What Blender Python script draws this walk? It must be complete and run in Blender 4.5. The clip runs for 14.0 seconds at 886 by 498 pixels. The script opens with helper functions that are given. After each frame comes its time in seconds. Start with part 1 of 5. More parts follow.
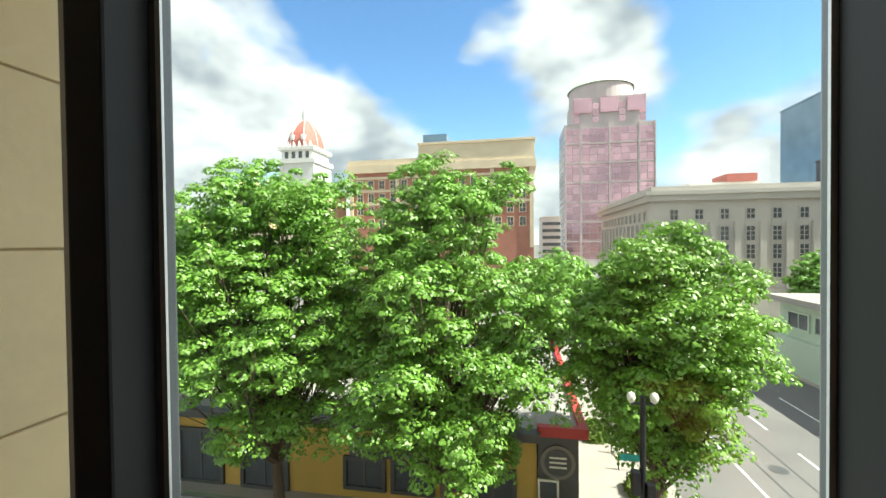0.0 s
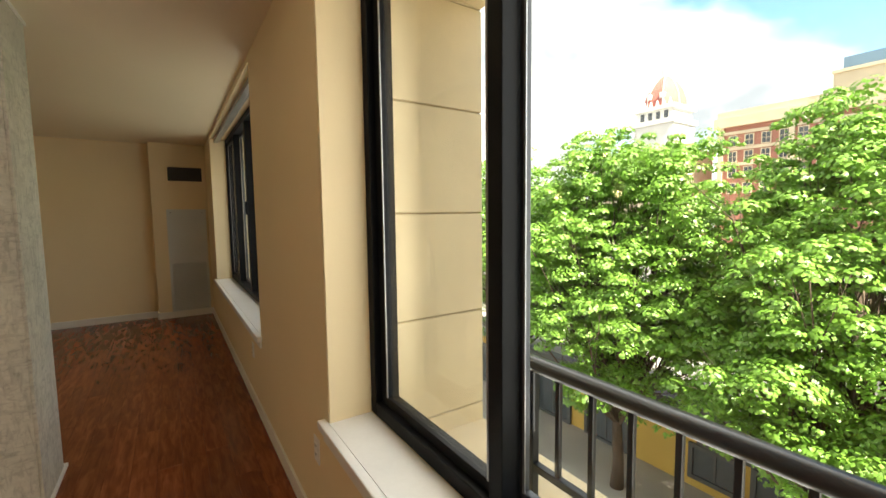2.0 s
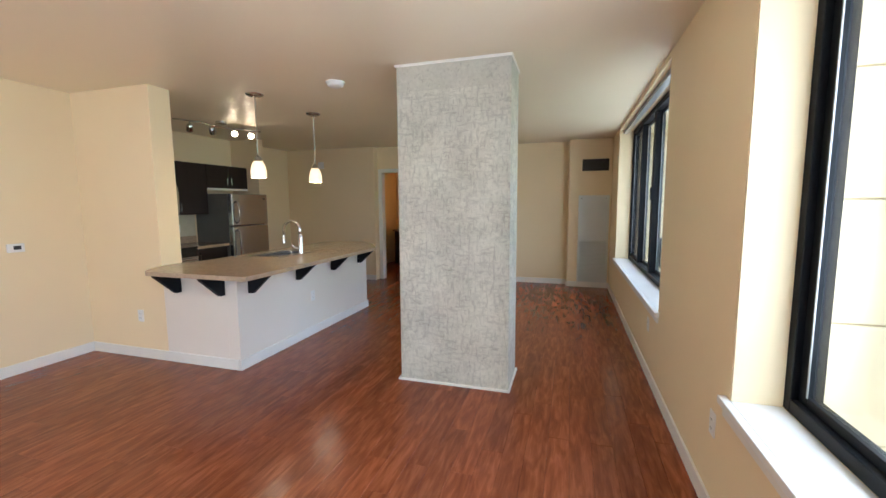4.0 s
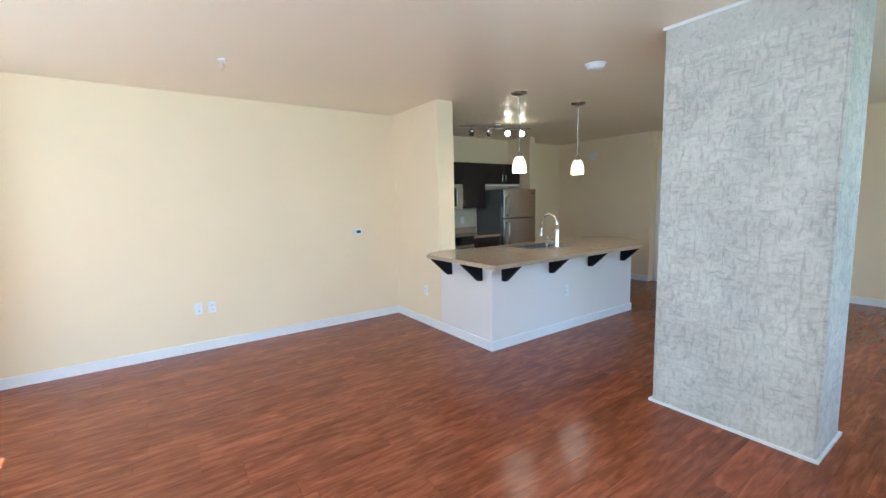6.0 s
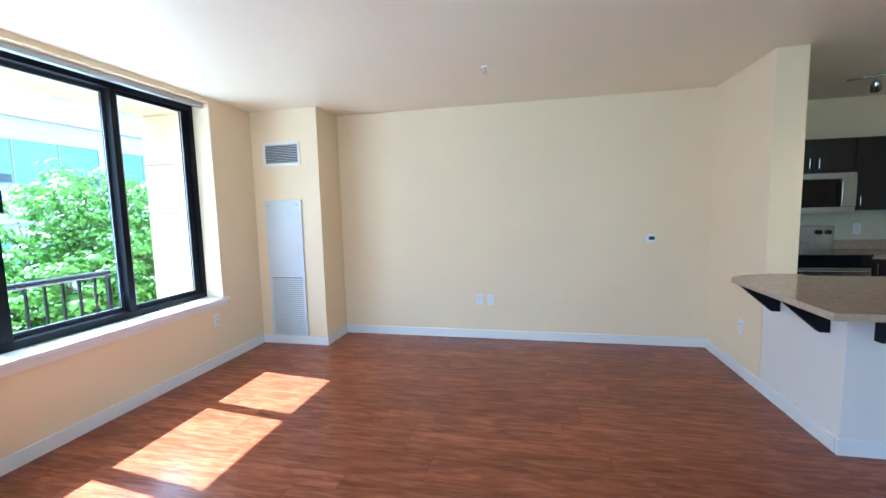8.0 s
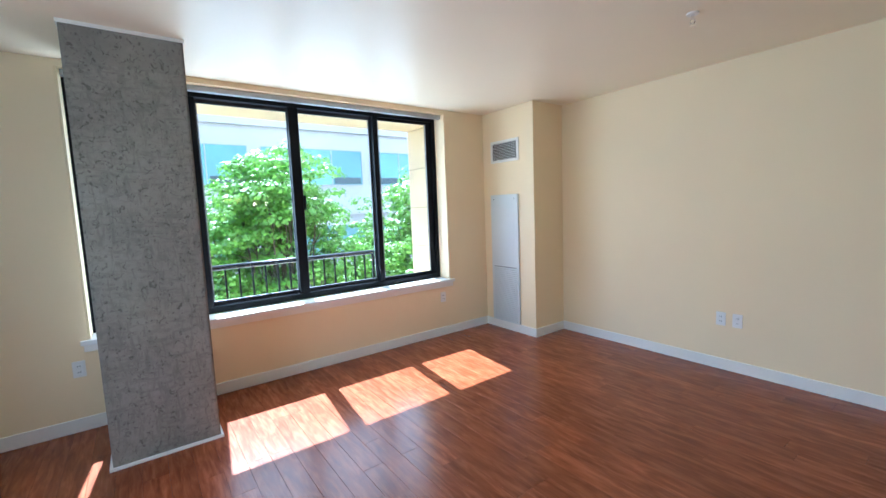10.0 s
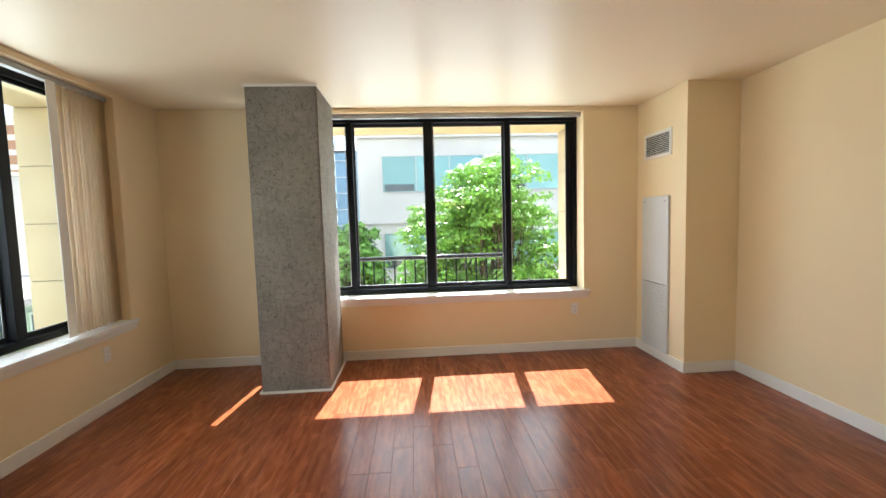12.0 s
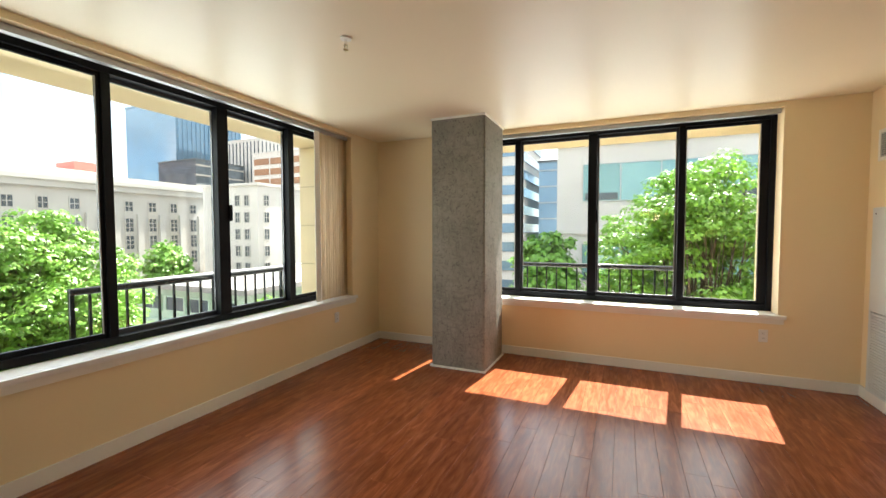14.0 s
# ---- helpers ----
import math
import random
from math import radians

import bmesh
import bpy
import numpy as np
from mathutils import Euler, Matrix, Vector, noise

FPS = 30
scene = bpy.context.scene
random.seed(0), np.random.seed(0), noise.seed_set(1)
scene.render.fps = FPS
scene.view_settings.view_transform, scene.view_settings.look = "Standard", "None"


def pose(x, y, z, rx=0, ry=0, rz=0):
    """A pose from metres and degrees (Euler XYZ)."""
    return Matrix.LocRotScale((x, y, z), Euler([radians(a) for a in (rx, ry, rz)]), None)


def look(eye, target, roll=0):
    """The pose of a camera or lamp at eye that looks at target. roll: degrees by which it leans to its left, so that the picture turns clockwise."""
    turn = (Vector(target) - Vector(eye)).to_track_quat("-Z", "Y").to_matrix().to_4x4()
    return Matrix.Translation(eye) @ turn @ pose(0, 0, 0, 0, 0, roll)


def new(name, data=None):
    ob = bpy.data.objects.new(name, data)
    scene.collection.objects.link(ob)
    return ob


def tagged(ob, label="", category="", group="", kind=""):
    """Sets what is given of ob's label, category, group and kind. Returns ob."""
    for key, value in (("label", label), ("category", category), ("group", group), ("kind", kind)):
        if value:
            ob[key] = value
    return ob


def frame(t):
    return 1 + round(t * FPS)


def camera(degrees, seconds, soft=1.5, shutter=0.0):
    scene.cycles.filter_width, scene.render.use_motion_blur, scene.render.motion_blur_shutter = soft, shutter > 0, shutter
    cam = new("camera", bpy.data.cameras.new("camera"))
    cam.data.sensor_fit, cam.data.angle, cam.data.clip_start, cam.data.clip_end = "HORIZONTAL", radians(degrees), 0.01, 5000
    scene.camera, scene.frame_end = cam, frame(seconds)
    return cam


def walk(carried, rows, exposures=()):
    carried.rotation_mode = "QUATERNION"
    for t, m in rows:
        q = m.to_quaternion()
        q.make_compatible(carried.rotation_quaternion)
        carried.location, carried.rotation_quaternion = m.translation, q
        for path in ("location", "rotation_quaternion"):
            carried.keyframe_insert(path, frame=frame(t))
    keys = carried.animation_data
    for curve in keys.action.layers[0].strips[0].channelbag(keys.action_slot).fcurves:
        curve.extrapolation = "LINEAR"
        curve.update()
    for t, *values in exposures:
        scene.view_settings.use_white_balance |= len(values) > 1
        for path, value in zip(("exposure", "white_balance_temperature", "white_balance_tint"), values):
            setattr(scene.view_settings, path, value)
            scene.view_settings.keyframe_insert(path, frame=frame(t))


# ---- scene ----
cam = camera(94.2, 14.0)
EXPOSURES = [(0.0, 1.25, 6700, 3), (0.5, 1.4, 6900, 3), (1.0, 1.5, 6900, 3), (1.5, 1.6, 7400, 8), (2.0, 2.0, 7500, 11), (2.5, 2.5, 6300, 11), (3.0, 2.9, 5650, 11), (3.7, 3.15, 5450, 11), (6.0, 3.4, 4600, 6), (9.0, 2.75, 4350, 6), (11.3, 2.6, 5500, 8), (14.0, 2.35, 6500, 8)]
PATH = [
    (0, (0.180, 0.022, 1.51), (-0.180, 1.991, 1.478), -0.6),
    (0.5, (0.231, -0.16, 1.51), (-0.388, 1.74, 1.445), -1.2),
    (1, (0.324, -0.181, 1.5), (-0.636, 1.571, 1.403), -1.0),
    (1.5, (0.417, -0.179, 1.487), (-0.919, 1.303, 1.352), -0.8),
    (2, (0.474, -0.258, 1.495), (-1.189, 0.841, 1.33), -0.7),
    (2.5, (0.592, -0.356, 1.478), (-1.291, 0.292, 1.299), -0.8),
    (3, (0.727, -0.436, 1.478), (-1.253, -0.238, 1.281), -0.8),
    (3.5, (0.821, -0.449, 1.494), (-1.153, -0.692, 1.287), -0.6),
    (6, (0.554, -0.305, 1.478), (-0.588, -1.931, 1.25), -1.3),
    (6.5, (0.349, -0.31, 1.47), (-0.312, -2.187, 1.267), -1.9),
    (7, (0.11, -0.307, 1.486), (-0.113, -2.284, 1.274), -1.8),
    (7.5, (-0.137, -0.398, 1.467), (-0.009, -2.383, 1.252), -1.9),
    (8, (-0.334, -0.549, 1.484), (0.089, -2.494, 1.288), -1.4),
    (8.5, (-0.575, -0.636, 1.49), (0.226, -2.459, 1.301), -1.4),
    (9, (-0.818, -0.749, 1.506), (0.304, -2.39, 1.288), -1.2),
    (11.5, (-1.454, -1.973, 1.461), (0.503, -2.367, 1.34), -2.4),
    (12, (-1.584, -2.232, 1.453), (0.407, -2.366, 1.307), -1.6),
    (12.5, (-1.65, -2.404, 1.439), (0.335, -2.211, 1.287), -1.2),
    (13, (-1.634, -2.495, 1.431), (0.298, -1.997, 1.305), -0.1),
    (13.5, (-1.769, -2.614, 1.427), (0.094, -1.897, 1.317), -0.0),
    (14, (-1.958, -2.721, 1.431), (-0.128, -1.919, 1.343), -0.1),
]
walk(cam, [(t, look(e, g, r)) for t, e, g, r in PATH], EXPOSURES)

# ---- world, sun, exposure ----
SUN_TO = Vector((1.0, -0.115, 1.19)).normalized()
world = bpy.data.worlds.new("sky")
scene.world = world
world.use_nodes = True
wn, wl = world.node_tree.nodes, world.node_tree.links
wn.clear()
w_out = wn.new("ShaderNodeOutputWorld")
w_bg = wn.new("ShaderNodeBackground")
w_sky = wn.new("ShaderNodeTexSky")
w_sky.sky_type = "NISHITA"
w_sky.sun_disc = False
w_sky.sun_elevation = math.asin(SUN_TO.z)
w_sky.sun_rotation = math.atan2(SUN_TO.x, SUN_TO.y)
w_sky.air_density, w_sky.dust_density, w_sky.ozone_density = 1.1, 0.2, 4.0
w_co = wn.new("ShaderNodeTexCoord")
w_map = wn.new("ShaderNodeMapping")
w_map.inputs["Scale"].default_value = (1.0, 1.0, 1.7)
w_map.inputs["Location"].default_value = (0.45, 0.22, 0.05)
w_n = wn.new("ShaderNodeTexNoise")
w_n.inputs["Scale"].default_value = 2.8
w_n.inputs["Detail"].default_value = 9.0
w_n.inputs["Roughness"].default_value = 0.5
w_ramp = wn.new("ShaderNodeValToRGB")
w_ramp.color_ramp.elements[0].position = 0.33
w_ramp.color_ramp.elements[1].position = 0.46
w_n2 = wn.new("ShaderNodeTexNoise")
w_n2.inputs["Scale"].default_value = 6.0
w_n2.inputs["Detail"].default_value = 6.0
w_cl = wn.new("ShaderNodeValToRGB")
w_cl.color_ramp.elements[0].position, w_cl.color_ramp.elements[0].color = 0.36, (1.8, 2.05, 2.35, 1)
w_cl.color_ramp.elements[1].position, w_cl.color_ramp.elements[1].color = 0.64, (4.5, 4.6, 4.7, 1)
w_mix = wn.new("ShaderNodeMix")
w_mix.data_type = "RGBA"
wl.new(w_co.outputs["Generated"], w_map.inputs["Vector"])
wl.new(w_map.outputs[0], w_n.inputs["Vector"])
wl.new(w_map.outputs[0], w_n2.inputs["Vector"])
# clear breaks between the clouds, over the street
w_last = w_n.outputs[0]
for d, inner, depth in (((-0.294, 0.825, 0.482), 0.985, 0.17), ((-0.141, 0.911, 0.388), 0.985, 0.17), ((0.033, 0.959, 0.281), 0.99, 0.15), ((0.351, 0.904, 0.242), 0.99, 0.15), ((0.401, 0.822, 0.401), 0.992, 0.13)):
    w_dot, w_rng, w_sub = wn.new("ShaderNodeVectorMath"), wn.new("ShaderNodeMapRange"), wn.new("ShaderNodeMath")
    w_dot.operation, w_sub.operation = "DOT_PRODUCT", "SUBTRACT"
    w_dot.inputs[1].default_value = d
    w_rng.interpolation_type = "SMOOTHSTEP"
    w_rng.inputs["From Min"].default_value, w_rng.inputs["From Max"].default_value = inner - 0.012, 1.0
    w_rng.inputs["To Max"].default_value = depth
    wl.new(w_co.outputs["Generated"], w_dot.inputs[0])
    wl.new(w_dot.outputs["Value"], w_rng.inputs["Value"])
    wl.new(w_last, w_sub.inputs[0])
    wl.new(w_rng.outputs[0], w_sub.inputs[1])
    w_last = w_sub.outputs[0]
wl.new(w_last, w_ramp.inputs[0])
wl.new(w_n2.outputs[0], w_cl.inputs[0])
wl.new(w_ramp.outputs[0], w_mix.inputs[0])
w_hue = wn.new("ShaderNodeHueSaturation")
w_hue.inputs["Saturation"].default_value, w_hue.inputs["Value"].default_value = 1.12, 0.95
wl.new(w_sky.outputs[0], w_hue.inputs["Color"])
wl.new(w_hue.outputs[0], w_mix.inputs[6])
wl.new(w_cl.outputs[0], w_mix.inputs[7])
wl.new(w_mix.outputs[2], w_bg.inputs[0])
w_bg.inputs[1].default_value = 0.13
wl.new(w_bg.outputs[0], w_out.inputs[0])

sun = new("sun", bpy.data.lights.new("sun", "SUN"))
sun.data.energy, sun.data.angle, sun.data.color = 5.0, radians(0.5), (1.0, 0.95, 0.87)
sun.matrix_world = look(SUN_TO * 100, (0, 0, 0))

# sky light entering by the three window openings
for x, y, turn, power in ((0.49, 0.68, 0.0, 9.5), (3.11, -2.41, -90.0, 8.5), (-4.24, 0.68, 0.0, 2.8)):
    sky_lamp = new("window_daylight", bpy.data.lights.new("window_daylight", "AREA"))
    sky_lamp.data.shape, sky_lamp.data.size, sky_lamp.data.size_y = "RECTANGLE", 2.9, 1.5
    sky_lamp.data.energy, sky_lamp.data.color = power, (0.95, 0.98, 1.0)
    sky_lamp.matrix_world = pose(x, y, 1.55, -90, 0, turn)


# ---- materials ----
def mat(name, base, rough=0.6, metal=0.0, vary=0.12, scale=6.0, fine=60.0, bump=0.08, stretch=(1, 1, 1), per="", jitter=0.1, spec=0.5, coords="Object"):
    """A surface with colour variation at two scales, fine relief, and, if asked, variation from piece to piece."""
    m = bpy.data.materials.new(name)
    m.use_nodes = True
    n, l = m.node_tree.nodes, m.node_tree.links
    b = n["Principled BSDF"]
    b.inputs["Roughness"].default_value = rough
    b.inputs["Metallic"].default_value = metal
    b.inputs["Specular IOR Level"].default_value = spec
    co, mp = n.new("ShaderNodeTexCoord"), n.new("ShaderNodeMapping")
    mp.inputs["Scale"].default_value = stretch
    l.new(co.outputs[coords], mp.inputs["Vector"])
    a, f = n.new("ShaderNodeTexNoise"), n.new("ShaderNodeTexNoise")
    a.inputs["Scale"].default_value, a.inputs["Detail"].default_value = scale, 5
    f.inputs["Scale"].default_value, f.inputs["Detail"].default_value = fine, 4
    l.new(mp.outputs[0], a.inputs["Vector"])
    l.new(mp.outputs[0], f.inputs["Vector"])
    add = n.new("ShaderNodeMath")
    add.operation = "MULTIPLY_ADD"
    l.new(f.outputs[0], add.inputs[0])
    add.inputs[1].default_value = 0.45
    l.new(a.outputs[0], add.inputs[2])
    rng = n.new("ShaderNodeMapRange")
    rng.inputs["From Min"].default_value, rng.inputs["From Max"].default_value = 0.45, 1.0
    rng.inputs["To Min"].default_value, rng.inputs["To Max"].default_value = 1 - vary, 1 + vary
    l.new(add.outputs[0], rng.inputs["Value"])
    hsv = n.new("ShaderNodeHueSaturation")
    hsv.inputs["Color"].default_value = (*base, 1)
    if per:
        src = n.new("ShaderNodeObjectInfo").outputs["Random"] if per == "object" else n.new("ShaderNodeNewGeometry").outputs["Random Per Island"]
        r2, mul = n.new("ShaderNodeMapRange"), n.new("ShaderNodeMath")
        r2.inputs["To Min"].default_value, r2.inputs["To Max"].default_value = 1 - jitter, 1 + jitter
        mul.operation = "MULTIPLY"
        l.new(src, r2.inputs["Value"])
        l.new(r2.outputs[0], mul.inputs[0])
        l.new(rng.outputs[0], mul.inputs[1])
        l.new(mul.outputs[0], hsv.inputs["Value"])
    else:
        l.new(rng.outputs[0], hsv.inputs["Value"])
    l.new(hsv.outputs[0], b.inputs["Base Color"])
    if bump:
        bp = n.new("ShaderNodeBump")
        bp.inputs["Strength"].default_value, bp.inputs["Distance"].default_value = bump, 0.01
        l.new(add.outputs[0], bp.inputs["Height"])
        l.new(bp.outputs[0], b.inputs["Normal"])
    return m


def glow(name, colour, strength):
    m = bpy.data.materials.new(name)
    m.use_nodes = True
    b = m.node_tree.nodes["Principled BSDF"]
    b.inputs["Base Color"].default_value = (0.9, 0.85, 0.75, 1)
    b.inputs["Emission Color"].default_value, b.inputs["Emission Strength"].default_value = (*colour, 1), strength
    return m


def pane_glass(name, tint):
    m = bpy.data.materials.new(name)
    m.use_nodes = True
    n, l = m.node_tree.nodes, m.node_tree.links
    n.clear()
    o, mx, tr, gl, fr = (n.new("ShaderNode" + k) for k in ("OutputMaterial", "MixShader", "BsdfTransparent", "BsdfGlossy", "LayerWeight"))
    tr.inputs[0].default_value = (*tint, 1)
    gl.inputs["Roughness"].default_value = 0.01
    fr.inputs[0].default_value = 0.5
    pw, sc = n.new("ShaderNodeMath"), n.new("ShaderNodeMath")
    pw.operation, sc.operation = "POWER", "MULTIPLY_ADD"
    pw.inputs[1].default_value, sc.inputs[1].default_value, sc.inputs[2].default_value = 4.0, 0.4, 0.025
    l.new(fr.outputs["Facing"], pw.inputs[0])
    l.new(pw.outputs[0], sc.inputs[0])
    for a, b in ((sc.outputs[0], mx.inputs[0]), (tr.outputs[0], mx.inputs[1]), (gl.outputs[0], mx.inputs[2]), (mx.outputs[0], o.inputs[0])):
        l.new(a, b)
    return m


def concrete_mat(name, base, ridge, pits):
    """Rough cast column: skim-coated grey with wandering trowel ridges, pits, and a smoother band under the ceiling."""
    m = mat(name, base, 0.85, vary=0.2, scale=2.6, fine=42, bump=0.0, spec=0.2)
    n, l = m.node_tree.nodes, m.node_tree.links
    b, hsv = n["Principled BSDF"], next(x for x in n if x.type == "HUE_SAT")
    co = n.new("ShaderNodeTexCoord")

    def noise(stretch, scale, distort, detail=3.0):
        mp, t = n.new("ShaderNodeMapping"), n.new("ShaderNodeTexNoise")
        mp.inputs["Scale"].default_value = stretch
        t.inputs["Scale"].default_value, t.inputs["Detail"].default_value, t.inputs["Distortion"].default_value = scale, detail, distort
        l.new(co.outputs["Object"], mp.inputs[0])
        l.new(mp.outputs[0], t.inputs["Vector"])
        return t.outputs[0]

    def ramp(src, stops):
        r = n.new("ShaderNodeValToRGB")
        e = r.color_ramp.elements
        while len(e) < len(stops):
            e.new(0.5)
        for k, (p, v) in zip(e, stops):
            k.position, k.color = p, (v, v, v, 1)
        l.new(src, r.inputs[0])
        return r.outputs[0]

    def maths(op, a, c):
        k = n.new("ShaderNodeMath")
        k.operation = op
        for i, v in enumerate((a, c)):
            if isinstance(v, float):
                k.inputs[i].default_value = v
            else:
                l.new(v, k.inputs[i])
        return k.outputs[0]
    line = [(0.34, 0.0), (0.50, 1.0)]
    up = ramp(noise((1.0, 1.0, 0.26), 40.0, 0.7), line)
    across = ramp(noise((0.3, 0.3, 1.2), 36.0, 0.6), line)
    where = ramp(noise((1, 1, 1), 4.0, 0.3), [(0.36, 0.7), (0.56, 0.0)])
    spots = ramp(noise((1, 1, 0.9), 34.0, 1.2, 5.0), [(0.57, 1.0), (0.68, 0.0)])
    z = n.new("ShaderNodeSeparateXYZ")
    l.new(co.outputs["Object"], z.inputs[0])
    k = n.new("ShaderNodeMapRange")
    k.inputs["From Min"].default_value, k.inputs["From Max"].default_value = 2.36, 2.375
    l.new(z.outputs[2], k.inputs["Value"])
    band = k.outputs[0]
    lines = maths("MINIMUM", up, maths("MAXIMUM", across, where))
    lines = maths("MAXIMUM", lines, band)
    height = maths("MULTIPLY", maths("ADD", maths("MULTIPLY", lines, ridge), 1.0 - ridge), maths("ADD", maths("MULTIPLY", spots, pits), 1.0 - pits))
    tone = maths("SUBTRACT", height, maths("MULTIPLY", band, 0.12))
    mix = n.new("ShaderNodeMix")
    mix.data_type, mix.blend_type = "RGBA", "MULTIPLY"
    mix.inputs[0].default_value = 1.0
    l.new(hsv.outputs[0], mix.inputs[6])
    l.new(tone, mix.inputs[7])
    l.new(mix.outputs[2], b.inputs["Base Color"])
    bp = n.new("ShaderNodeBump")
    bp.inputs["Strength"].default_value, bp.inputs["Distance"].default_value = 0.45, 0.012
    l.new(height, bp.inputs["Height"])
    l.new(bp.outputs[0], b.inputs["Normal"])
    return m


def plank_mat(name, per):
    """Red-brown floor plank: long grain, mottled figure and dark streaks, no two planks alike."""
    m = bpy.data.materials.new(name)
    m.use_nodes = True
    n, l = m.node_tree.nodes, m.node_tree.links
    b = n["Principled BSDF"]
    b.inputs["Specular IOR Level"].default_value = 0.3
    src = n.new("ShaderNodeObjectInfo").outputs["Random"] if per == "object" else n.new("ShaderNodeNewGeometry").outputs["Random Per Island"]
    co, add, mul = n.new("ShaderNodeTexCoord"), n.new("ShaderNodeVectorMath"), n.new("ShaderNodeVectorMath")
    mul.operation = "MULTIPLY"
    l.new(src, mul.inputs[0])
    mul.inputs[1].default_value = (37.0, 91.0, 53.0)
    l.new(co.outputs["Object"], add.inputs[0])
    l.new(mul.outputs[0], add.inputs[1])

    def noise(stretch, scale, detail, distort):
        mp, t = n.new("ShaderNodeMapping"), n.new("ShaderNodeTexNoise")
        mp.inputs["Scale"].default_value = stretch
        t.inputs["Scale"].default_value, t.inputs["Detail"].default_value, t.inputs["Distortion"].default_value = scale, detail, distort
        l.new(add.outputs[0], mp.inputs[0])
        l.new(mp.outputs[0], t.inputs["Vector"])
        return t.outputs[0]
    figure = noise((1.1, 6.5, 1.0), 4.2, 6.0, 0.7)
    grain = noise((2.0, 34.0, 1.0), 4.0, 4.0, 0.2)
    mix = n.new("ShaderNodeMath")
    mix.operation = "MULTIPLY_ADD"
    mix.inputs[1].default_value = 0.3
    l.new(grain, mix.inputs[0])
    l.new(figure, mix.inputs[2])
    ramp = n.new("ShaderNodeValToRGB")
    e = ramp.color_ramp.elements
    e.new(0.5)
    for k, (p, c) in zip(e, ((0.44, (0.155, 0.039, 0.013)), (0.64, (0.225, 0.060, 0.021)), (0.86, (0.31, 0.095, 0.036)))):
        k.position, k.color = p, (*c, 1)
    l.new(mix.outputs[0], ramp.inputs[0])
    hsv, r2 = n.new("ShaderNodeHueSaturation"), n.new("ShaderNodeMapRange")
    r2.inputs["To Min"].default_value, r2.inputs["To Max"].default_value = 0.86, 1.14
    l.new(src, r2.inputs["Value"])
    l.new(r2.outputs[0], hsv.inputs["Value"])
    l.new(ramp.outputs[0], hsv.inputs["Color"])
    l.new(hsv.outputs[0], b.inputs["Base Color"])
    rr = n.new("ShaderNodeMapRange")
    rr.inputs["To Min"].default_value, rr.inputs["To Max"].default_value = 0.19, 0.27
    l.new(figure, rr.inputs["Value"])
    l.new(rr.outputs[0], b.inputs["Roughness"])
    bp = n.new("ShaderNodeBump")
    bp.inputs["Strength"].default_value, bp.inputs["Distance"].default_value = 0.05, 0.004
    l.new(grain, bp.inputs["Height"])
    l.new(bp.outputs[0], b.inputs["Normal"])
    return m


def leaf_mat(name, base):
    m = mat(name, base, 0.42, vary=0.2, scale=0.6, fine=5, bump=0.0, per="island", jitter=0.28, spec=0.6)
    n, l = m.node_tree.nodes, m.node_tree.links
    b, hsv = n["Principled BSDF"], next(x for x in n if x.type == "HUE_SAT")
    o = next(x for x in n if x.type == "OUTPUT_MATERIAL")
    t, mx = n.new("ShaderNodeBsdfTranslucent"), n.new("ShaderNodeMixShader")
    mx.inputs[0].default_value = 0.27
    l.new(hsv.outputs[0], t.inputs[0])
    l.new(b.outputs[0], mx.inputs[1])
    l.new(t.outputs[0], mx.inputs[2])
    l.new(mx.outputs[0], o.inputs[0])
    return m


WALL = mat("cream_wall_paint", (0.85, 0.70, 0.45), 0.55, vary=0.03, scale=1.2, fine=180, bump=0.04, spec=0.3)
CEIL = mat("cream_ceiling_paint", (0.87, 0.775, 0.585), 0.38, vary=0.02, scale=1.0, fine=120, bump=0.025)
TRIM = mat("white_trim_paint", (0.82, 0.80, 0.74), 0.4, vary=0.03, scale=3, fine=80, bump=0.02)
SILLM = mat("white_sill_stone", (0.80, 0.80, 0.79), 0.3, vary=0.05, scale=5, fine=60, bump=0.02)
PLANK = plank_mat("red_brown_plank", "object")
PLANKJ = plank_mat("red_brown_planking", "island")
SUBFLOOR = mat("dark_joint", (0.03, 0.012, 0.007), 0.7)
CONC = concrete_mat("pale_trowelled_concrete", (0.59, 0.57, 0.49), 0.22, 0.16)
# corner column: darker raw concrete, with its backlit shade put into the base colour
CONC_BACKLIT = concrete_mat("backlit_dark_raw_concrete", (0.27, 0.25, 0.215), 0.2, 0.42)
BLACK = mat("black_window_metal", (0.006, 0.007, 0.009), 0.5, metal=0.0, vary=0.15, scale=4, bump=0.02, spec=0.15)
GREYM = mat("grey_sash_metal", (0.055, 0.062, 0.072), 0.4, metal=0.3, vary=0.1, scale=4, bump=0.02)
ALU = mat("bright_aluminium", (0.40, 0.41, 0.42), 0.4, metal=0.8, vary=0.08, scale=6, bump=0.02)
RAILM = mat("dark_rail_paint", (0.012, 0.014, 0.018), 0.35, metal=0.1, vary=0.15, bump=0.02)
GLASS = pane_glass("window_pane", (0.96, 0.98, 0.97))
STONE = mat("buff_stone", (0.86, 0.71, 0.46), 0.75, vary=0.12, scale=2.5, fine=45, bump=0.1)
STONEJ = mat("stone_joint", (0.50, 0.39, 0.23), 0.9)
PANELM = mat("grey_white_panel", (0.66, 0.69, 0.68), 0.45, vary=0.03, scale=3, bump=0.01)
VENTD = mat("vent_shadow_metal", (0.05, 0.045, 0.04), 0.6)
PLASTIC = mat("white_plastic", (0.82, 0.81, 0.78), 0.35, vary=0.02, bump=0.01)
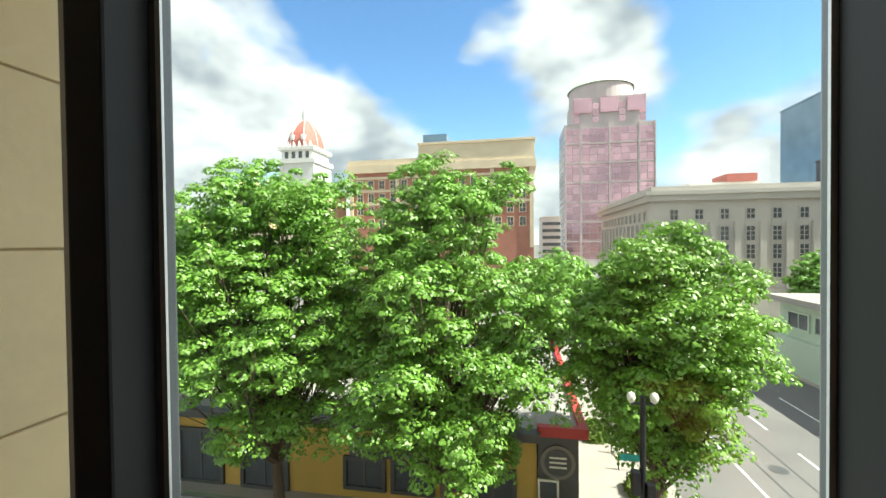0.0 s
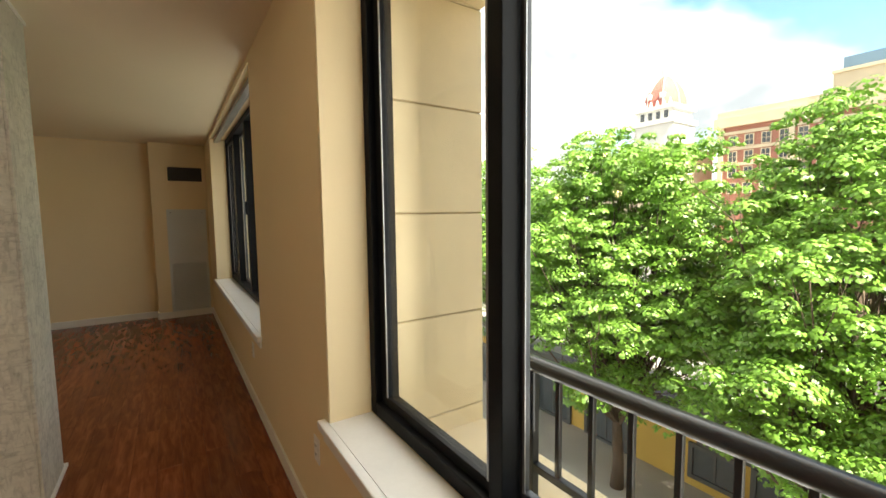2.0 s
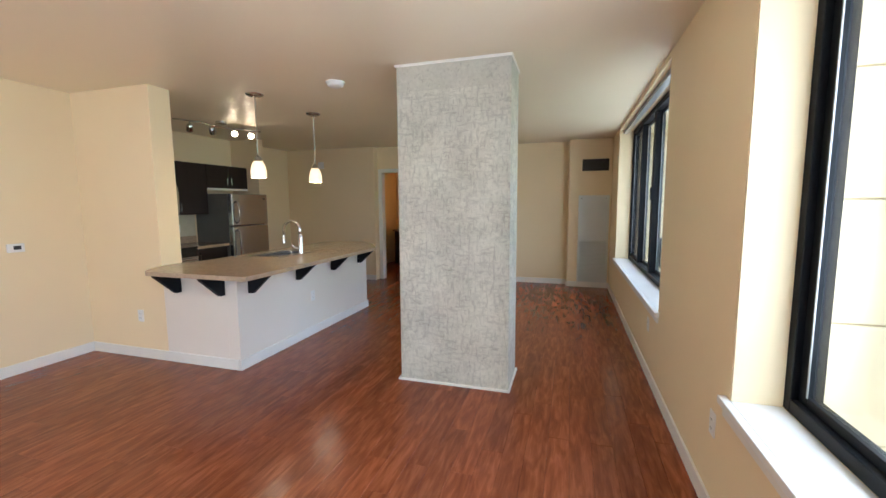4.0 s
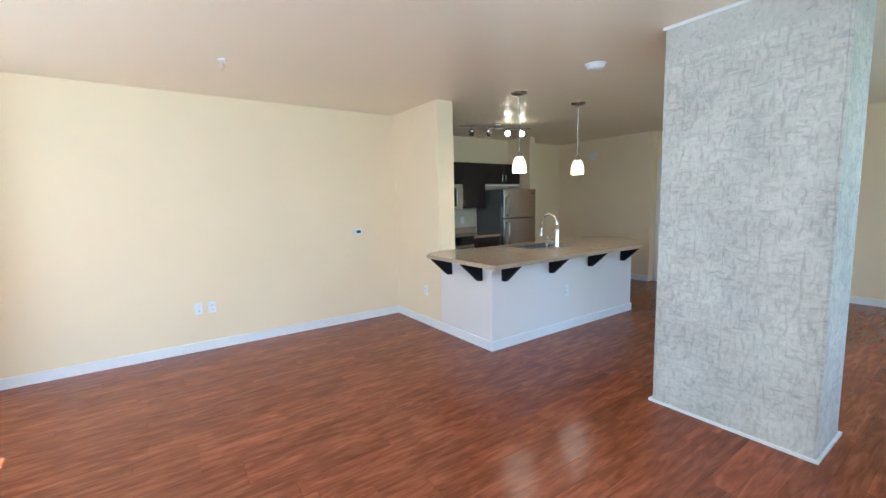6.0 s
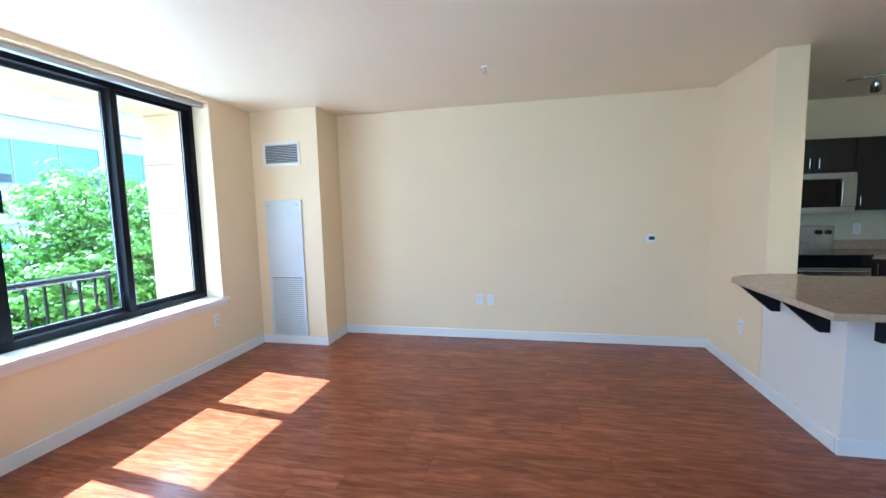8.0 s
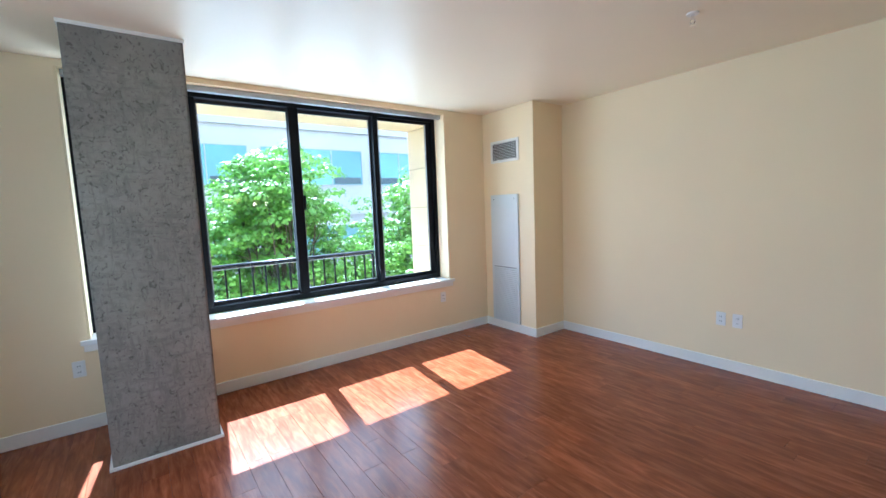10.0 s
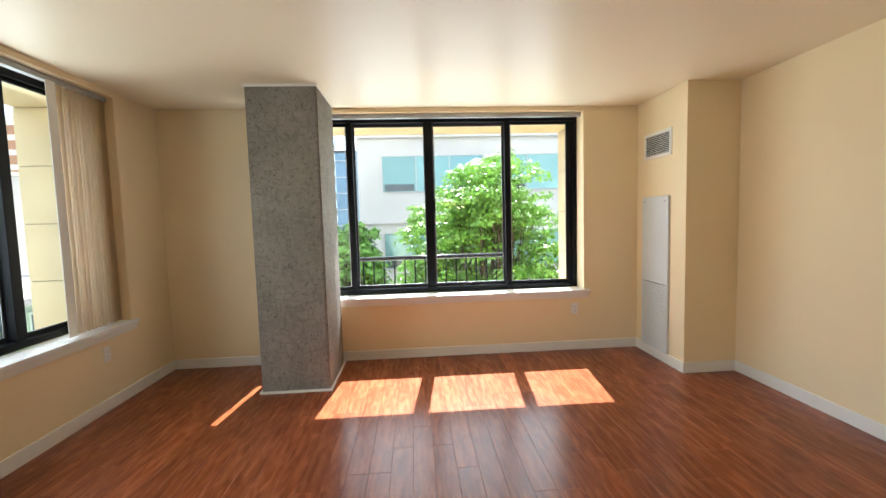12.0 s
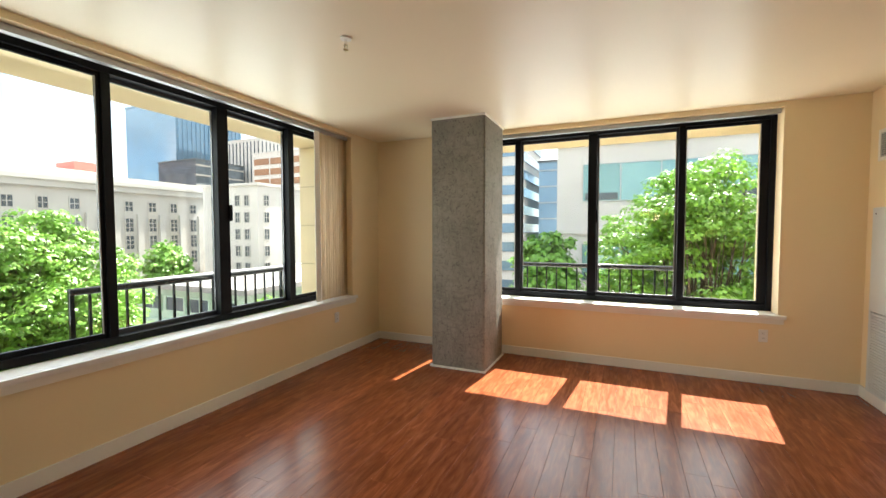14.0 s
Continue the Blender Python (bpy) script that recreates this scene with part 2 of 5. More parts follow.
SLOT = mat("dark_slot", (0.03, 0.03, 0.03), 0.5)
BLINDM = mat("beige_blind_cloth", (0.62, 0.47, 0.29), 0.8, vary=0.06, scale=8, fine=200, bump=0.06)
COUNTER = mat("speckled_stone_counter", (0.43, 0.33, 0.225), 0.16, vary=0.2, scale=38, fine=140, bump=0.01)
ESPR = mat("dark_espresso_wood", (0.012, 0.007, 0.006), 0.35, vary=0.35, scale=4, fine=50, bump=0.03, stretch=(4, 4, 0.5))
STEEL = mat("brushed_steel", (0.55, 0.55, 0.54), 0.25, metal=1.0, vary=0.06, scale=3, fine=200, bump=0.015, stretch=(1, 1, 12))
FRIDGES = mat("dark_grey_fridge_side", (0.13, 0.135, 0.13), 0.45, vary=0.08, bump=0.03)
CHROME = mat("chrome", (0.85, 0.85, 0.86), 0.07, metal=1.0, vary=0.02, bump=0.0)
BLACKG = mat("black_appliance_glass", (0.01, 0.01, 0.011), 0.1, vary=0.1, bump=0.0)
TILE = mat("pale_backsplash", (0.62, 0.57, 0.42), 0.4, vary=0.08, scale=7, bump=0.02)
SHADE = glow("glowing_glass_shade", (1.0, 0.62, 0.28), 0.16)
SPOTG = glow("glowing_lamp_face", (1.0, 0.72, 0.42), 6.0)
BATHG = glow("glowing_bath_light", (1.0, 0.5, 0.16), 0.8)
LEAF = leaf_mat("maple_leaves", (0.185, 0.37, 0.055))
LEAF2 = leaf_mat("maple_leaves_light", (0.185, 0.36, 0.045))
BARK = mat("grey_brown_bark", (0.09, 0.065, 0.045), 0.9, vary=0.35, scale=3, fine=25, bump=0.5, stretch=(1, 1, 0.3))
ASPH = mat("worn_asphalt", (0.16, 0.155, 0.15), 0.9, vary=0.2, scale=0.25, fine=12, bump=0.1)
PAVE = mat("concrete_paving", (0.36, 0.33, 0.29), 0.85, vary=0.15, scale=0.6, fine=14, bump=0.1)
PAINTW = mat("white_road_paint", (0.7, 0.7, 0.68), 0.7, vary=0.15, scale=3)
YELLOW = mat("yellow_stucco", (0.55, 0.36, 0.09), 0.85, vary=0.12, scale=0.8, fine=20, bump=0.15)
ROOFG = mat("pale_roofing", (0.33, 0.31, 0.29), 0.9, vary=0.18, scale=0.5, fine=8, bump=0.1)
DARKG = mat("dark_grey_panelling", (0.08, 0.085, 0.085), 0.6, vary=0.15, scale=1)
REDP = mat("red_awning_paint", (0.5, 0.05, 0.05), 0.6, vary=0.12, scale=1)
GLASSD = mat("dark_window_glass", (0.09, 0.105, 0.115), 0.08, vary=0.3, scale=0.4, bump=0.0)
GLASSB = mat("blue_curtain_glass", (0.17, 0.27, 0.36), 0.12, metal=0.35, vary=0.15, scale=0.15, bump=0.0)
GLASSP = mat("pink_curtain_glass", (0.66, 0.42, 0.47), 0.08, metal=0.85, vary=0.15, scale=0.05, bump=0.0, per="object", jitter=0.18)
TEALG = mat("pale_teal_glass", (0.25, 0.42, 0.42), 0.12, metal=0.2, vary=0.15, scale=0.3, bump=0.0, per="object", jitter=0.15)
PINKST = mat("pinkish_stone_frame", (0.55, 0.48, 0.48), 0.7, vary=0.1, scale=0.2)
GREYST = mat("grey_limestone", (0.50, 0.475, 0.435), 0.8, vary=0.1, scale=0.3, fine=6, bump=0.1)
CREAMST = mat("cream_terracotta", (0.68, 0.58, 0.42), 0.8, vary=0.1, scale=0.4, fine=6)
BRICKR = mat("red_brick_face", (0.42, 0.19, 0.14), 0.85, vary=0.15, scale=0.5, fine=10, bump=0.1)
WHITEST = mat("white_terracotta", (0.76, 0.76, 0.72), 0.7, vary=0.07, scale=0.4)
REDTILE = mat("red_dome_tile", (0.48, 0.16, 0.13), 0.7, vary=0.15, scale=0.8)
GREENP = mat("pale_green_wall", (0.50, 0.60, 0.48), 0.8, vary=0.1, scale=0.4)
WHITEB = mat("white_render", (0.64, 0.60, 0.55), 0.85, vary=0.08, scale=0.3)
OFFICE = mat("pale_pink_concrete", (0.62, 0.575, 0.555), 0.8, vary=0.12, scale=0.25, fine=5)
BANDB = mat("brown_facade_band", (0.33, 0.17, 0.09), 0.6, vary=0.12, scale=0.3)
SIGNW = mat("pale_sign_paint", (0.75, 0.72, 0.62), 0.6)
SIGNT = mat("teal_sign_paint", (0.02, 0.30, 0.26), 0.5)
HEDGE = leaf_mat("shrub_leaves", (0.16, 0.25, 0.04))
FLOWER = mat("yellow_flowers", (0.75, 0.5, 0.02), 0.7)


# ---- building helpers ----
def bx(bm, x0, x1, y0, y1, z0, z1, bevel=0.0):
    m = Matrix.LocRotScale(((x0 + x1) / 2, (y0 + y1) / 2, (z0 + z1) / 2), None, (abs(x1 - x0), abs(y1 - y0), abs(z1 - z0)))
    r = bmesh.ops.create_cube(bm, size=1, matrix=m)
    if bevel:
        es = list({e for v in r["verts"] for e in v.link_edges})
        bmesh.ops.bevel(bm, geom=es, offset=bevel, segments=2, affect="EDGES", profile=0.6)
    return bm


def box(x0, x1, y0, y1, z0, z1, bevel=0.0):
    return bx(bmesh.new(), x0, x1, y0, y1, z0, z1, bevel)


def cyl(bm, c, r, h, axis="Z", n=24, r2=None):
    """A cylinder or cone centred on c along an axis."""
    rot = {"Z": Matrix(), "X": Matrix.Rotation(math.pi / 2, 4, "Y"), "Y": Matrix.Rotation(math.pi / 2, 4, "X")}[axis]
    bmesh.ops.create_cone(bm, cap_ends=True, segments=n, radius1=r, radius2=r if r2 is None else r2, depth=h, matrix=Matrix.Translation(c) @ rot)
    return bm


def tube(bm, pts, radii, n=8):
    """A tapered tube through points."""
    pts = [Vector(p) for p in pts]
    rings = []
    for i, p in enumerate(pts):
        d = (pts[min(i + 1, len(pts) - 1)] - pts[max(i - 1, 0)]).normalized()
        u = d.orthogonal().normalized() if i == 0 else (u - d * u.dot(d)).normalized()
        v = d.cross(u)
        rings.append([bm.verts.new(p + (u * math.cos(a) + v * math.sin(a)) * radii[i]) for a in (2 * math.pi * k / n for k in range(n))])
    for a, b in zip(rings, rings[1:]):
        for k in range(n):
            bm.faces.new((a[k], a[(k + 1) % n], b[(k + 1) % n], b[k]))
    bm.faces.new(rings[0][::-1])
    bm.faces.new(rings[-1])
    return bm


def lathe(bm, c, prof, n=28):
    """A turned shape: profile of (radius, height) above c."""
    rings = [[bm.verts.new((c[0] + r * math.cos(a), c[1] + r * math.sin(a), c[2] + h)) for a in (2 * math.pi * k / n for k in range(n))] for r, h in prof]
    for a, b in zip(rings, rings[1:]):
        for k in range(n):
            bm.faces.new((a[k], a[(k + 1) % n], b[(k + 1) % n], b[k]))
    return bm


def mesh_of(bm, name, material, smooth=False):
    bmesh.ops.recalc_face_normals(bm, faces=bm.faces)
    me = bpy.data.meshes.new(name)
    bm.to_mesh(me)
    bm.free()
    me.materials.append(material)
    if smooth:
        me.polygons.foreach_set("use_smooth", [True] * len(me.polygons))
    return me


def thing(name, at, label, category, group="", kind=""):
    ob = new(name)
    ob.location = at
    ob.empty_display_size = 0.1
    return tagged(ob, label, category, group, kind)


def under(ob, parent):
    at, p = Vector(), parent
    while p:
        at, p = at + p.location, p.parent
    ob.parent = parent
    if parent.type == "EMPTY":
        ob.matrix_parent_inverse = Matrix.Translation(-at)
    return ob


def part(name, bm, material, parent, label="", smooth=False):
    """Links a bmesh as one mesh object under a thing or a part."""
    ob = new(name, mesh_of(bm, name, material, smooth))
    return tagged(under(ob, parent), label)


def structure(name, bm, material, label, category, smooth=False, kind="structure"):
    return tagged(new(name, mesh_of(bm, name, material, smooth)), label, category, kind=kind)


def single(name, bm, material, label, category, group="", smooth=False):
    return tagged(new(name, mesh_of(bm, name, material, smooth)), label, category, group)


# ---- rooms ----
H = 2.58
XE, YN, YS, XW = 2.667, 0.235, -5.09, -6.98
WIN_A, WIN_B, WIN_C = (-1.13, 2.11), (-4.03, -0.79), (-5.86, -2.62)
Z0, Z1 = 0.66, 2.535          # window opening
OUT = 0.80                    # outward depth of the stone piers beyond the inner wall face


def wall_with(axis, face, out, a0, a1, holes, name, label):
    """A wall along an axis from a0 to a1 with window openings (b0, b1)."""
    bm = bmesh.new()

    def put(u0, u1, z0, z1):
        if axis == "x":
            bx(bm, u0, u1, face, out, z0, z1)
        else:
            bx(bm, face, out, u0, u1, z0, z1)
    cur = a0
    for b0, b1 in holes:
        put(cur, b0, 0, H)
        put(b0, b1, 0, Z0 - 0.035)
        put(b0, b1, Z1, H)
        cur = b1
    put(cur, a1, 0, H)
    return structure(name, bm, WALL, label, "wall")


wall_with("x", YN, YN + 0.30, XW - 0.3, XE + 0.30, [WIN_C, WIN_A], "wall_north", "cream painted wall with two wide window openings")
wall_with("y", XE, XE + 0.30, YS - 0.3, YN, [WIN_B], "wall_east", "cream painted wall with a wide window opening")
structure("wall_south", box(-2.06, XE, YS - 0.15, YS, 0, H), WALL, "plain cream painted living room wall", "wall")
structure("wall_wing", box(-2.275, -2.06, -6.0, -4.085, 0, H, 0.006), WALL, "cream painted end wall between living room and kitchen", "wall")
structure("wall_kitchen", box(-6.6, -2.275, -6.15, -6.0, 0, H), WALL, "cream painted kitchen wall behind the cabinets", "wall")
structure("wall_hall", box(-6.6, -6.45, -6.0, -4.05, 0, H, 0.006), WALL, "cream painted wall beside the hall", "wall")
b = box(XW - 0.12, XW, -2.6, YN, 0, H)
bx(b, -6.72, -6.601, -3.15, -2.6, 0, H)
bx(b, -6.72, -6.601, -3.98, -3.15, 2.1, H)
bx(b, -6.72, -6.601, -4.05, -3.98, 0, H)
bx(b, XW, -6.721, -2.72, -2.6, 0, H)
structure("wall_west", b, WALL, "cream painted wall with a bathroom doorway", "wall")
structure("wall_pier", box(-5.1, -4.97, -6.0, -5.45, 0, H), WALL, "cream painted pier beside the refrigerator", "wall")
b = box(XW - 2.2, XW - 0.12, -4.9, -4.8, 0, H)
bx(b, XW - 2.2, XW - 0.12, -2.5, -2.4, 0, H)
bx(b, XW - 2.3, XW - 2.2, -4.9, -2.4, 0, H)
structure("wall_bathroom", b, WALL, "dim cream bathroom walls seen through the doorway", "wall")
structure("ceiling", box(XW - 2.3, XE + 0.36, -6.15, YN + 0.36, H, H + 0.25), CEIL, "smooth cream ceiling with a slight sheen", "ceiling")
structure("hvac_chase_east", box(1.875, XE, YS, -4.603, 0, H, 0.004), WALL, "cream painted boxed-in corner chase", "wall")
structure("hvac_chase_west", box(XW, -6.79, -0.465, YN, 0, H, 0.004), WALL, "cream painted boxed-in corner chase", "wall")

# door casing of the bathroom
dc = thing("door_1", (-6.6, -3.53, 0), "white painted casing of an open bathroom doorway", "doorway", kind="structure")
part("door_jamb", box(-6.73, -6.585, -4.03, -3.96, 0.012, 2.1), TRIM, dc)
part("door_jamb", box(-6.73, -6.585, -3.17, -3.10, 0.012, 2.1), TRIM, dc)
part("door_head", box(-6.73, -6.585, -4.03, -3.10, 2.1, 2.17), TRIM, dc)


def skirting(x0, y0, x1, y1, nx, ny):
    """A baseboard along a wall foot; (nx, ny) points into the room."""
    t = 0.014
    xa, xb = sorted((x0, x1)) if nx == 0 else sorted((x0, x0 + nx * t))
    ya, yb = sorted((y0, y1)) if ny == 0 else sorted((y0, y0 + ny * t))
    bm = box(xa, xb, ya, yb, 0.012, 0.108, 0.003)
    structure("baseboard", bm, TRIM, "white painted baseboard along the wall foot", "baseboard")


for a in ((XW + 0.19, YN, XE, YN, 0, -1), (XE, -4.603, XE, YN - 0.014, -1, 0), (1.875, -4.603, XE - 0.014, -4.603, 0, 1), (1.875, YS, 1.875, -4.589, -1, 0),
          (-2.06, YS, 1.861, YS, 0, 1), (-2.06, YS + 0.014, -2.06, -3.24, 1, 0), (-4.494, -3.228, -2.046, -3.228, 0, 1), (-4.48, -3.85, -4.48, -3.228, -1, 0),
          (-6.79, -0.465, -6.79, YN - 0.014, 1, 0), (XW, -0.465, -6.79, -0.465, 0, -1), (XW, -2.6, XW, -0.479, 1, 0), (-6.45, -6.0, -6.45, -4.05, 1, 0)):
    skirting(*a)


def column(x0, x1, y0, y1, label, material):
    c = thing("concrete_column", ((x0 + x1) / 2, (y0 + y1) / 2, 0), label, "column", "concrete columns")
    bm = box(x0, x1, y0, y1, 0.012, H)
    es = [e for e in bm.edges if abs(e.verts[0].co.z - e.verts[1].co.z) > 1]
    bmesh.ops.bevel(bm, geom=es, offset=0.012, segments=2, affect="EDGES")
    part("shaft", bm, material, c)
    t = 0.016
    bm = bmesh.new()
    bx(bm, x0 - t, x1 + t, y0 - t, y0 - 0.002, 0.012, 0.03)
    bx(bm, x0 - t, x1 + t, y1 + 0.002, y1 + t, 0.012, 0.03)
    bx(bm, x0 - t, x0 - 0.002, y0 - 0.002, y1 + 0.002, 0.012, 0.03)
    bx(bm, x1 + 0.002, x1 + t, y0 - 0.002, y1 + 0.002, 0.012, 0.03)
    part("base_trim", bm, TRIM, c, "thin white strip round the foot")
    bm = bmesh.new()
    bx(bm, x0 - 0.008, x1 + 0.008, y0 - 0.008, y0 - 0.001, H - 0.022, H - 0.002)
    bx(bm, x0 - 0.008, x1 + 0.008, y1 + 0.001, y1 + 0.008, H - 0.022, H - 0.002)
    bx(bm, x0 - 0.008, x0 - 0.001, y0, y1, H - 0.022, H - 0.002)
    bx(bm, x1 + 0.001, x1 + 0.008, y0, y1, H - 0.022, H - 0.002)
    part("top_bead", bm, TRIM, c, "thin caulk line under the ceiling")


# the corner column's colour carries the shade of standing against the window
column(1.916, 2.575, -1.468, -0.895, "grey rough cast concrete column in the window corner", CONC_BACKLIT)
column(-2.755, -2.30, -1.775, -0.868, "pale grey rough concrete column standing free in the room", CONC)


# ---- windows ----
def window(name, origin, turn, label, handle=True, slid=0.0, blinds=False):
    """A four-light sliding window, 3.24 m wide, drawn along +x with the room on the -y side, then turned into its wall."""
    m = Matrix.Translation(origin) @ Matrix.Rotation(turn, 4, "Z")
    w = tagged(new(name), label, "window", kind="structure")
    w.matrix_world = m
    L, yf = 3.24, 0.185

    def p(nm, bm, material, parent=None, lab=""):
        ob = new(nm, mesh_of(bm, nm, material))
        ob.parent = parent or w
        return tagged(ob, lab)
    bm = box(0.0, 0.055, yf, yf + 0.11, Z0, Z1, 0.004)
    bx(bm, L - 0.055, L, yf, yf + 0.11, Z0, Z1, 0.004)
    bx(bm, 0.055, L - 0.055, yf, yf + 0.11, Z0, Z0 + 0.055, 0.004)
    bx(bm, 0.055, L - 0.055, yf, yf + 0.11, Z1 - 0.06, Z1, 0.004)
    p("window_frame", bm, BLACK, None, "black metal window frame")
    za, zb = Z0 + 0.05, Z1 - 0.05
    posts = [0.808 if slid else 0.79, 1.67 if slid else 1.61, 2.46]
    edges = [0.05] + posts + [L - 0.05]
    for i, x in enumerate(posts):
        wd = (0.055, 0.105, 0.075)[i] if slid else (0.052 if i != 1 else 0.09)
        p("mullion", box(x - wd / 2, x + wd / 2, yf + 0.005, yf + 0.07, za, zb, 0.004), BLACK)
    for i in range(4):
        x0, x1 = edges[i], edges[i + 1]
        y = yf + (0.04 if i in (0, 3) else 0.085)
        la = (0.06 if slid else 0.035) if i == 0 else (0.06 if i == 2 else (0.036 if slid else 0.04))
        lb = 0.075 if i == 3 else (0.05 if slid else 0.042)
        sash = box(x0 + la - ((0.058 if slid else 0.034) if i == 0 else 0.035), x0 + la, y - 0.012, y + 0.012, za, zb, 0.003)
        bx(sash, x1 - lb, x1 - lb + (0.073 if i == 3 else 0.035), y - 0.012, y + 0.012, za, zb, 0.003)
        bx(sash, x0 + la, x1 - lb, y - 0.012, y + 0.012, za, za + 0.04, 0.003)
        bx(sash, x0 + la, x1 - lb, y - 0.012, y + 0.012, zb - 0.04, zb, 0.003)
        s = p("sash", sash, BLACK if i in (0, 3) else GREYM)
        g = p("pane", box(x0 + la - 0.005, x1 - lb + 0.005, y - 0.003, y + 0.003, za + 0.035, zb - 0.035), GLASS, s)
        g.visible_shadow = False
        bead = box(x0 + la, x0 + la + 0.008, y - 0.016, y - 0.012, za + 0.04, zb - 0.04)
        bx(bead, x1 - lb - 0.008, x1 - lb, y - 0.016, y - 0.012, za + 0.04, zb - 0.04)
        p("glazing_bead", bead, ALU, s, "pale rubber glazing bead")
    for x in (posts[1] + 0.05,):
        p("latch", box(x - 0.012, x + 0.012, yf - 0.022, yf + 0.004, 1.52, 1.66, 0.006), BLACK, None, "small black sash pull")
    bm = box(-0.045, L + 0.045, -0.035, 0.0, Z0 - 0.035, Z0, 0.006)
    bx(bm, 0.002, L - 0.002, 0.0, yf - 0.002, Z0 - 0.035, Z0)
    p("window_sill", bm, SILLM, None, "glossy white sill board")
    p("apron", box(-0.03, L + 0.03, -0.016, -0.002, Z0 - 0.085, Z0 - 0.036, 0.003), TRIM)
    # pale plaster lining of the jambs and the blind track under the head
    lin = box(0.0015, 0.012, 0.002, yf - 0.002, Z0, Z1 - 0.001)
    bx(lin, L - 0.012, L - 0.0015, 0.002, yf - 0.002, Z0, Z1 - 0.001)
    p("jamb_lining", lin, WALL)
    tr = box(0.02, L - 0.02, 0.05, 0.10, Z1 - 0.045, Z1 - 0.002, 0.003)
    bx(tr, 0.02, L - 0.02, 0.112, 0.118, Z1 - 0.03, Z1 - 0.002)
    p("blind_track", tr, ALU, None, "metal track for vertical blinds")
    return w


wa = window("window_1", (WIN_A[0], YN, 0), 0, "wide black sliding window onto the street trees", slid=0.01)
wb = window("window_2", (XE, WIN_B[1], 0), -math.pi / 2, "wide black sliding window facing an office building")
wc = window("window_3", (WIN_C[0], YN, 0), 0, "wide black sliding window at the far end")

# vertical blinds bunched at one end of the first window
vb = thing("vertical_blinds", (1.8, 0.30, Z0), "beige vertical blinds gathered at one side of the window", "blinds")
for i in range(13):
    x = 1.60 + i * 0.038
    bm = box(-0.044, 0.044, -0.0012, 0.0012, Z0 + 0.012, Z1 - 0.047)
    for v in bm.verts:
        v.co.y += 0.006 * math.cos(v.co.x * 40)
    bmesh.ops.rotate(bm, verts=bm.verts, cent=(0, 0, 0), matrix=Matrix.Rotation(radians(66 + 5 * math.sin(i * 2.1)), 3, "Z"))
    bmesh.ops.translate(bm, verts=bm.verts, vec=(x, YN + 0.075, 0))
    part("slat", bm, BLINDM, vb)
part("end_cover", box(1.50, 1.575, YN + 0.03, YN + 0.036, Z0 + 0.012, Z1 - 0.047), TRIM, vb, "pale front slat turned to the room")


# ---- stone piers outside the windows ----
def stone_reveal(name, axis, at, sign, out0, out1):
    """A pier of stone courses; the visible face stands at 'at', sign points away from the window."""
    t = thing(name, (at, out0, Z0) if axis == "x" else (out0, at, Z0), "buff stone pier of large smooth blocks outside the window", "stone pier", "stone piers", "structure")
    zs = [-1.5, -0.46, 0.06, 0.54, 1.02, 1.503, 1.984, 2.462, 2.95]
    for z0, z1 in zip(zs, zs[1:]):
        g = 0.004
        a, b2 = (at, at + sign * 0.5)
        if axis == "x":
            part("stone_block", box(min(a, b2), max(a, b2), out0, out1, z0 + g, z1 - g, 0.004), STONE, t)
        else:
            part("stone_block", box(out0, out1, min(a, b2), max(a, b2), z0 + g, z1 - g, 0.004), STONE, t)
    a, b2 = at + sign * 0.008, at + sign * 0.49
    if axis == "x":
        part("joint", box(min(a, b2), max(a, b2), out0 + 0.01, out1 - 0.008, -1.5, 2.95), STONEJ, t)
    else:
        part("joint", box(out0 + 0.01, out1 - 0.008, min(a, b2), max(a, b2), -1.5, 2.95), STONEJ, t)


yo, yo2 = YN + 0.302, YN + OUT
stone_reveal("stone_pier", "x", WIN_A[0] + 0.003, -1, yo, yo2)
stone_reveal("stone_pier", "x", WIN_A[1] - 0.003, 1, yo, yo2)
stone_reveal("stone_pier", "x", WIN_C[0] + 0.003, -1, yo, yo2)
stone_reveal("stone_pier", "x", WIN_C[1] - 0.003, 1, yo, yo2)
xo, xo2 = XE + 0.302, XE + OUT
stone_reveal("stone_pier", "y", WIN_B[0] + 0.003, -1, xo, xo2)
stone_reveal("stone_pier", "y", WIN_B[1] - 0.003, 1, xo, xo2)
for nm, (x0, x1, y0, y1) in (("lintel", (WIN_A[0] + 0.005, WIN_A[1] - 0.005, yo, yo2)), ("lintel", (WIN_C[0] + 0.005, WIN_C[1] - 0.005, yo, yo2)), ("lintel", (xo, xo2, WIN_B[0] + 0.005, WIN_B[1] - 0.005))):
    structure("stone_lintel", box(x0, x1, y0, y1, 2.47, 2.95, 0.004), STONE, "buff stone lintel over the window recess", "lintel")
    structure("stone_ledge", box(x0, x1, y0, y1, 0.10, 0.45, 0.006), STONE, "buff stone ledge below the window", "ledge")
b = box(-9.3, WIN_C[0] - 0.47, yo, yo2, -10.5, 2.95)
bx(b, WIN_C[1] + 0.47, WIN_A[0] - 0.47, yo, yo2, -10.5, 2.95)
bx(b, WIN_A[1] + 0.47, xo, yo, yo2, -10.5, 2.95)
bx(b, WIN_C[0] - 0.47, WIN_C[1] + 0.47, yo, yo2 - 0.01, -10.5, -1.5)
bx(b, WIN_A[0] - 0.47, WIN_A[1] + 0.47, yo, yo2 - 0.01, -10.5, -1.5)
structure("facade_north", b, STONE, "buff stone outer face of the building", "facade")
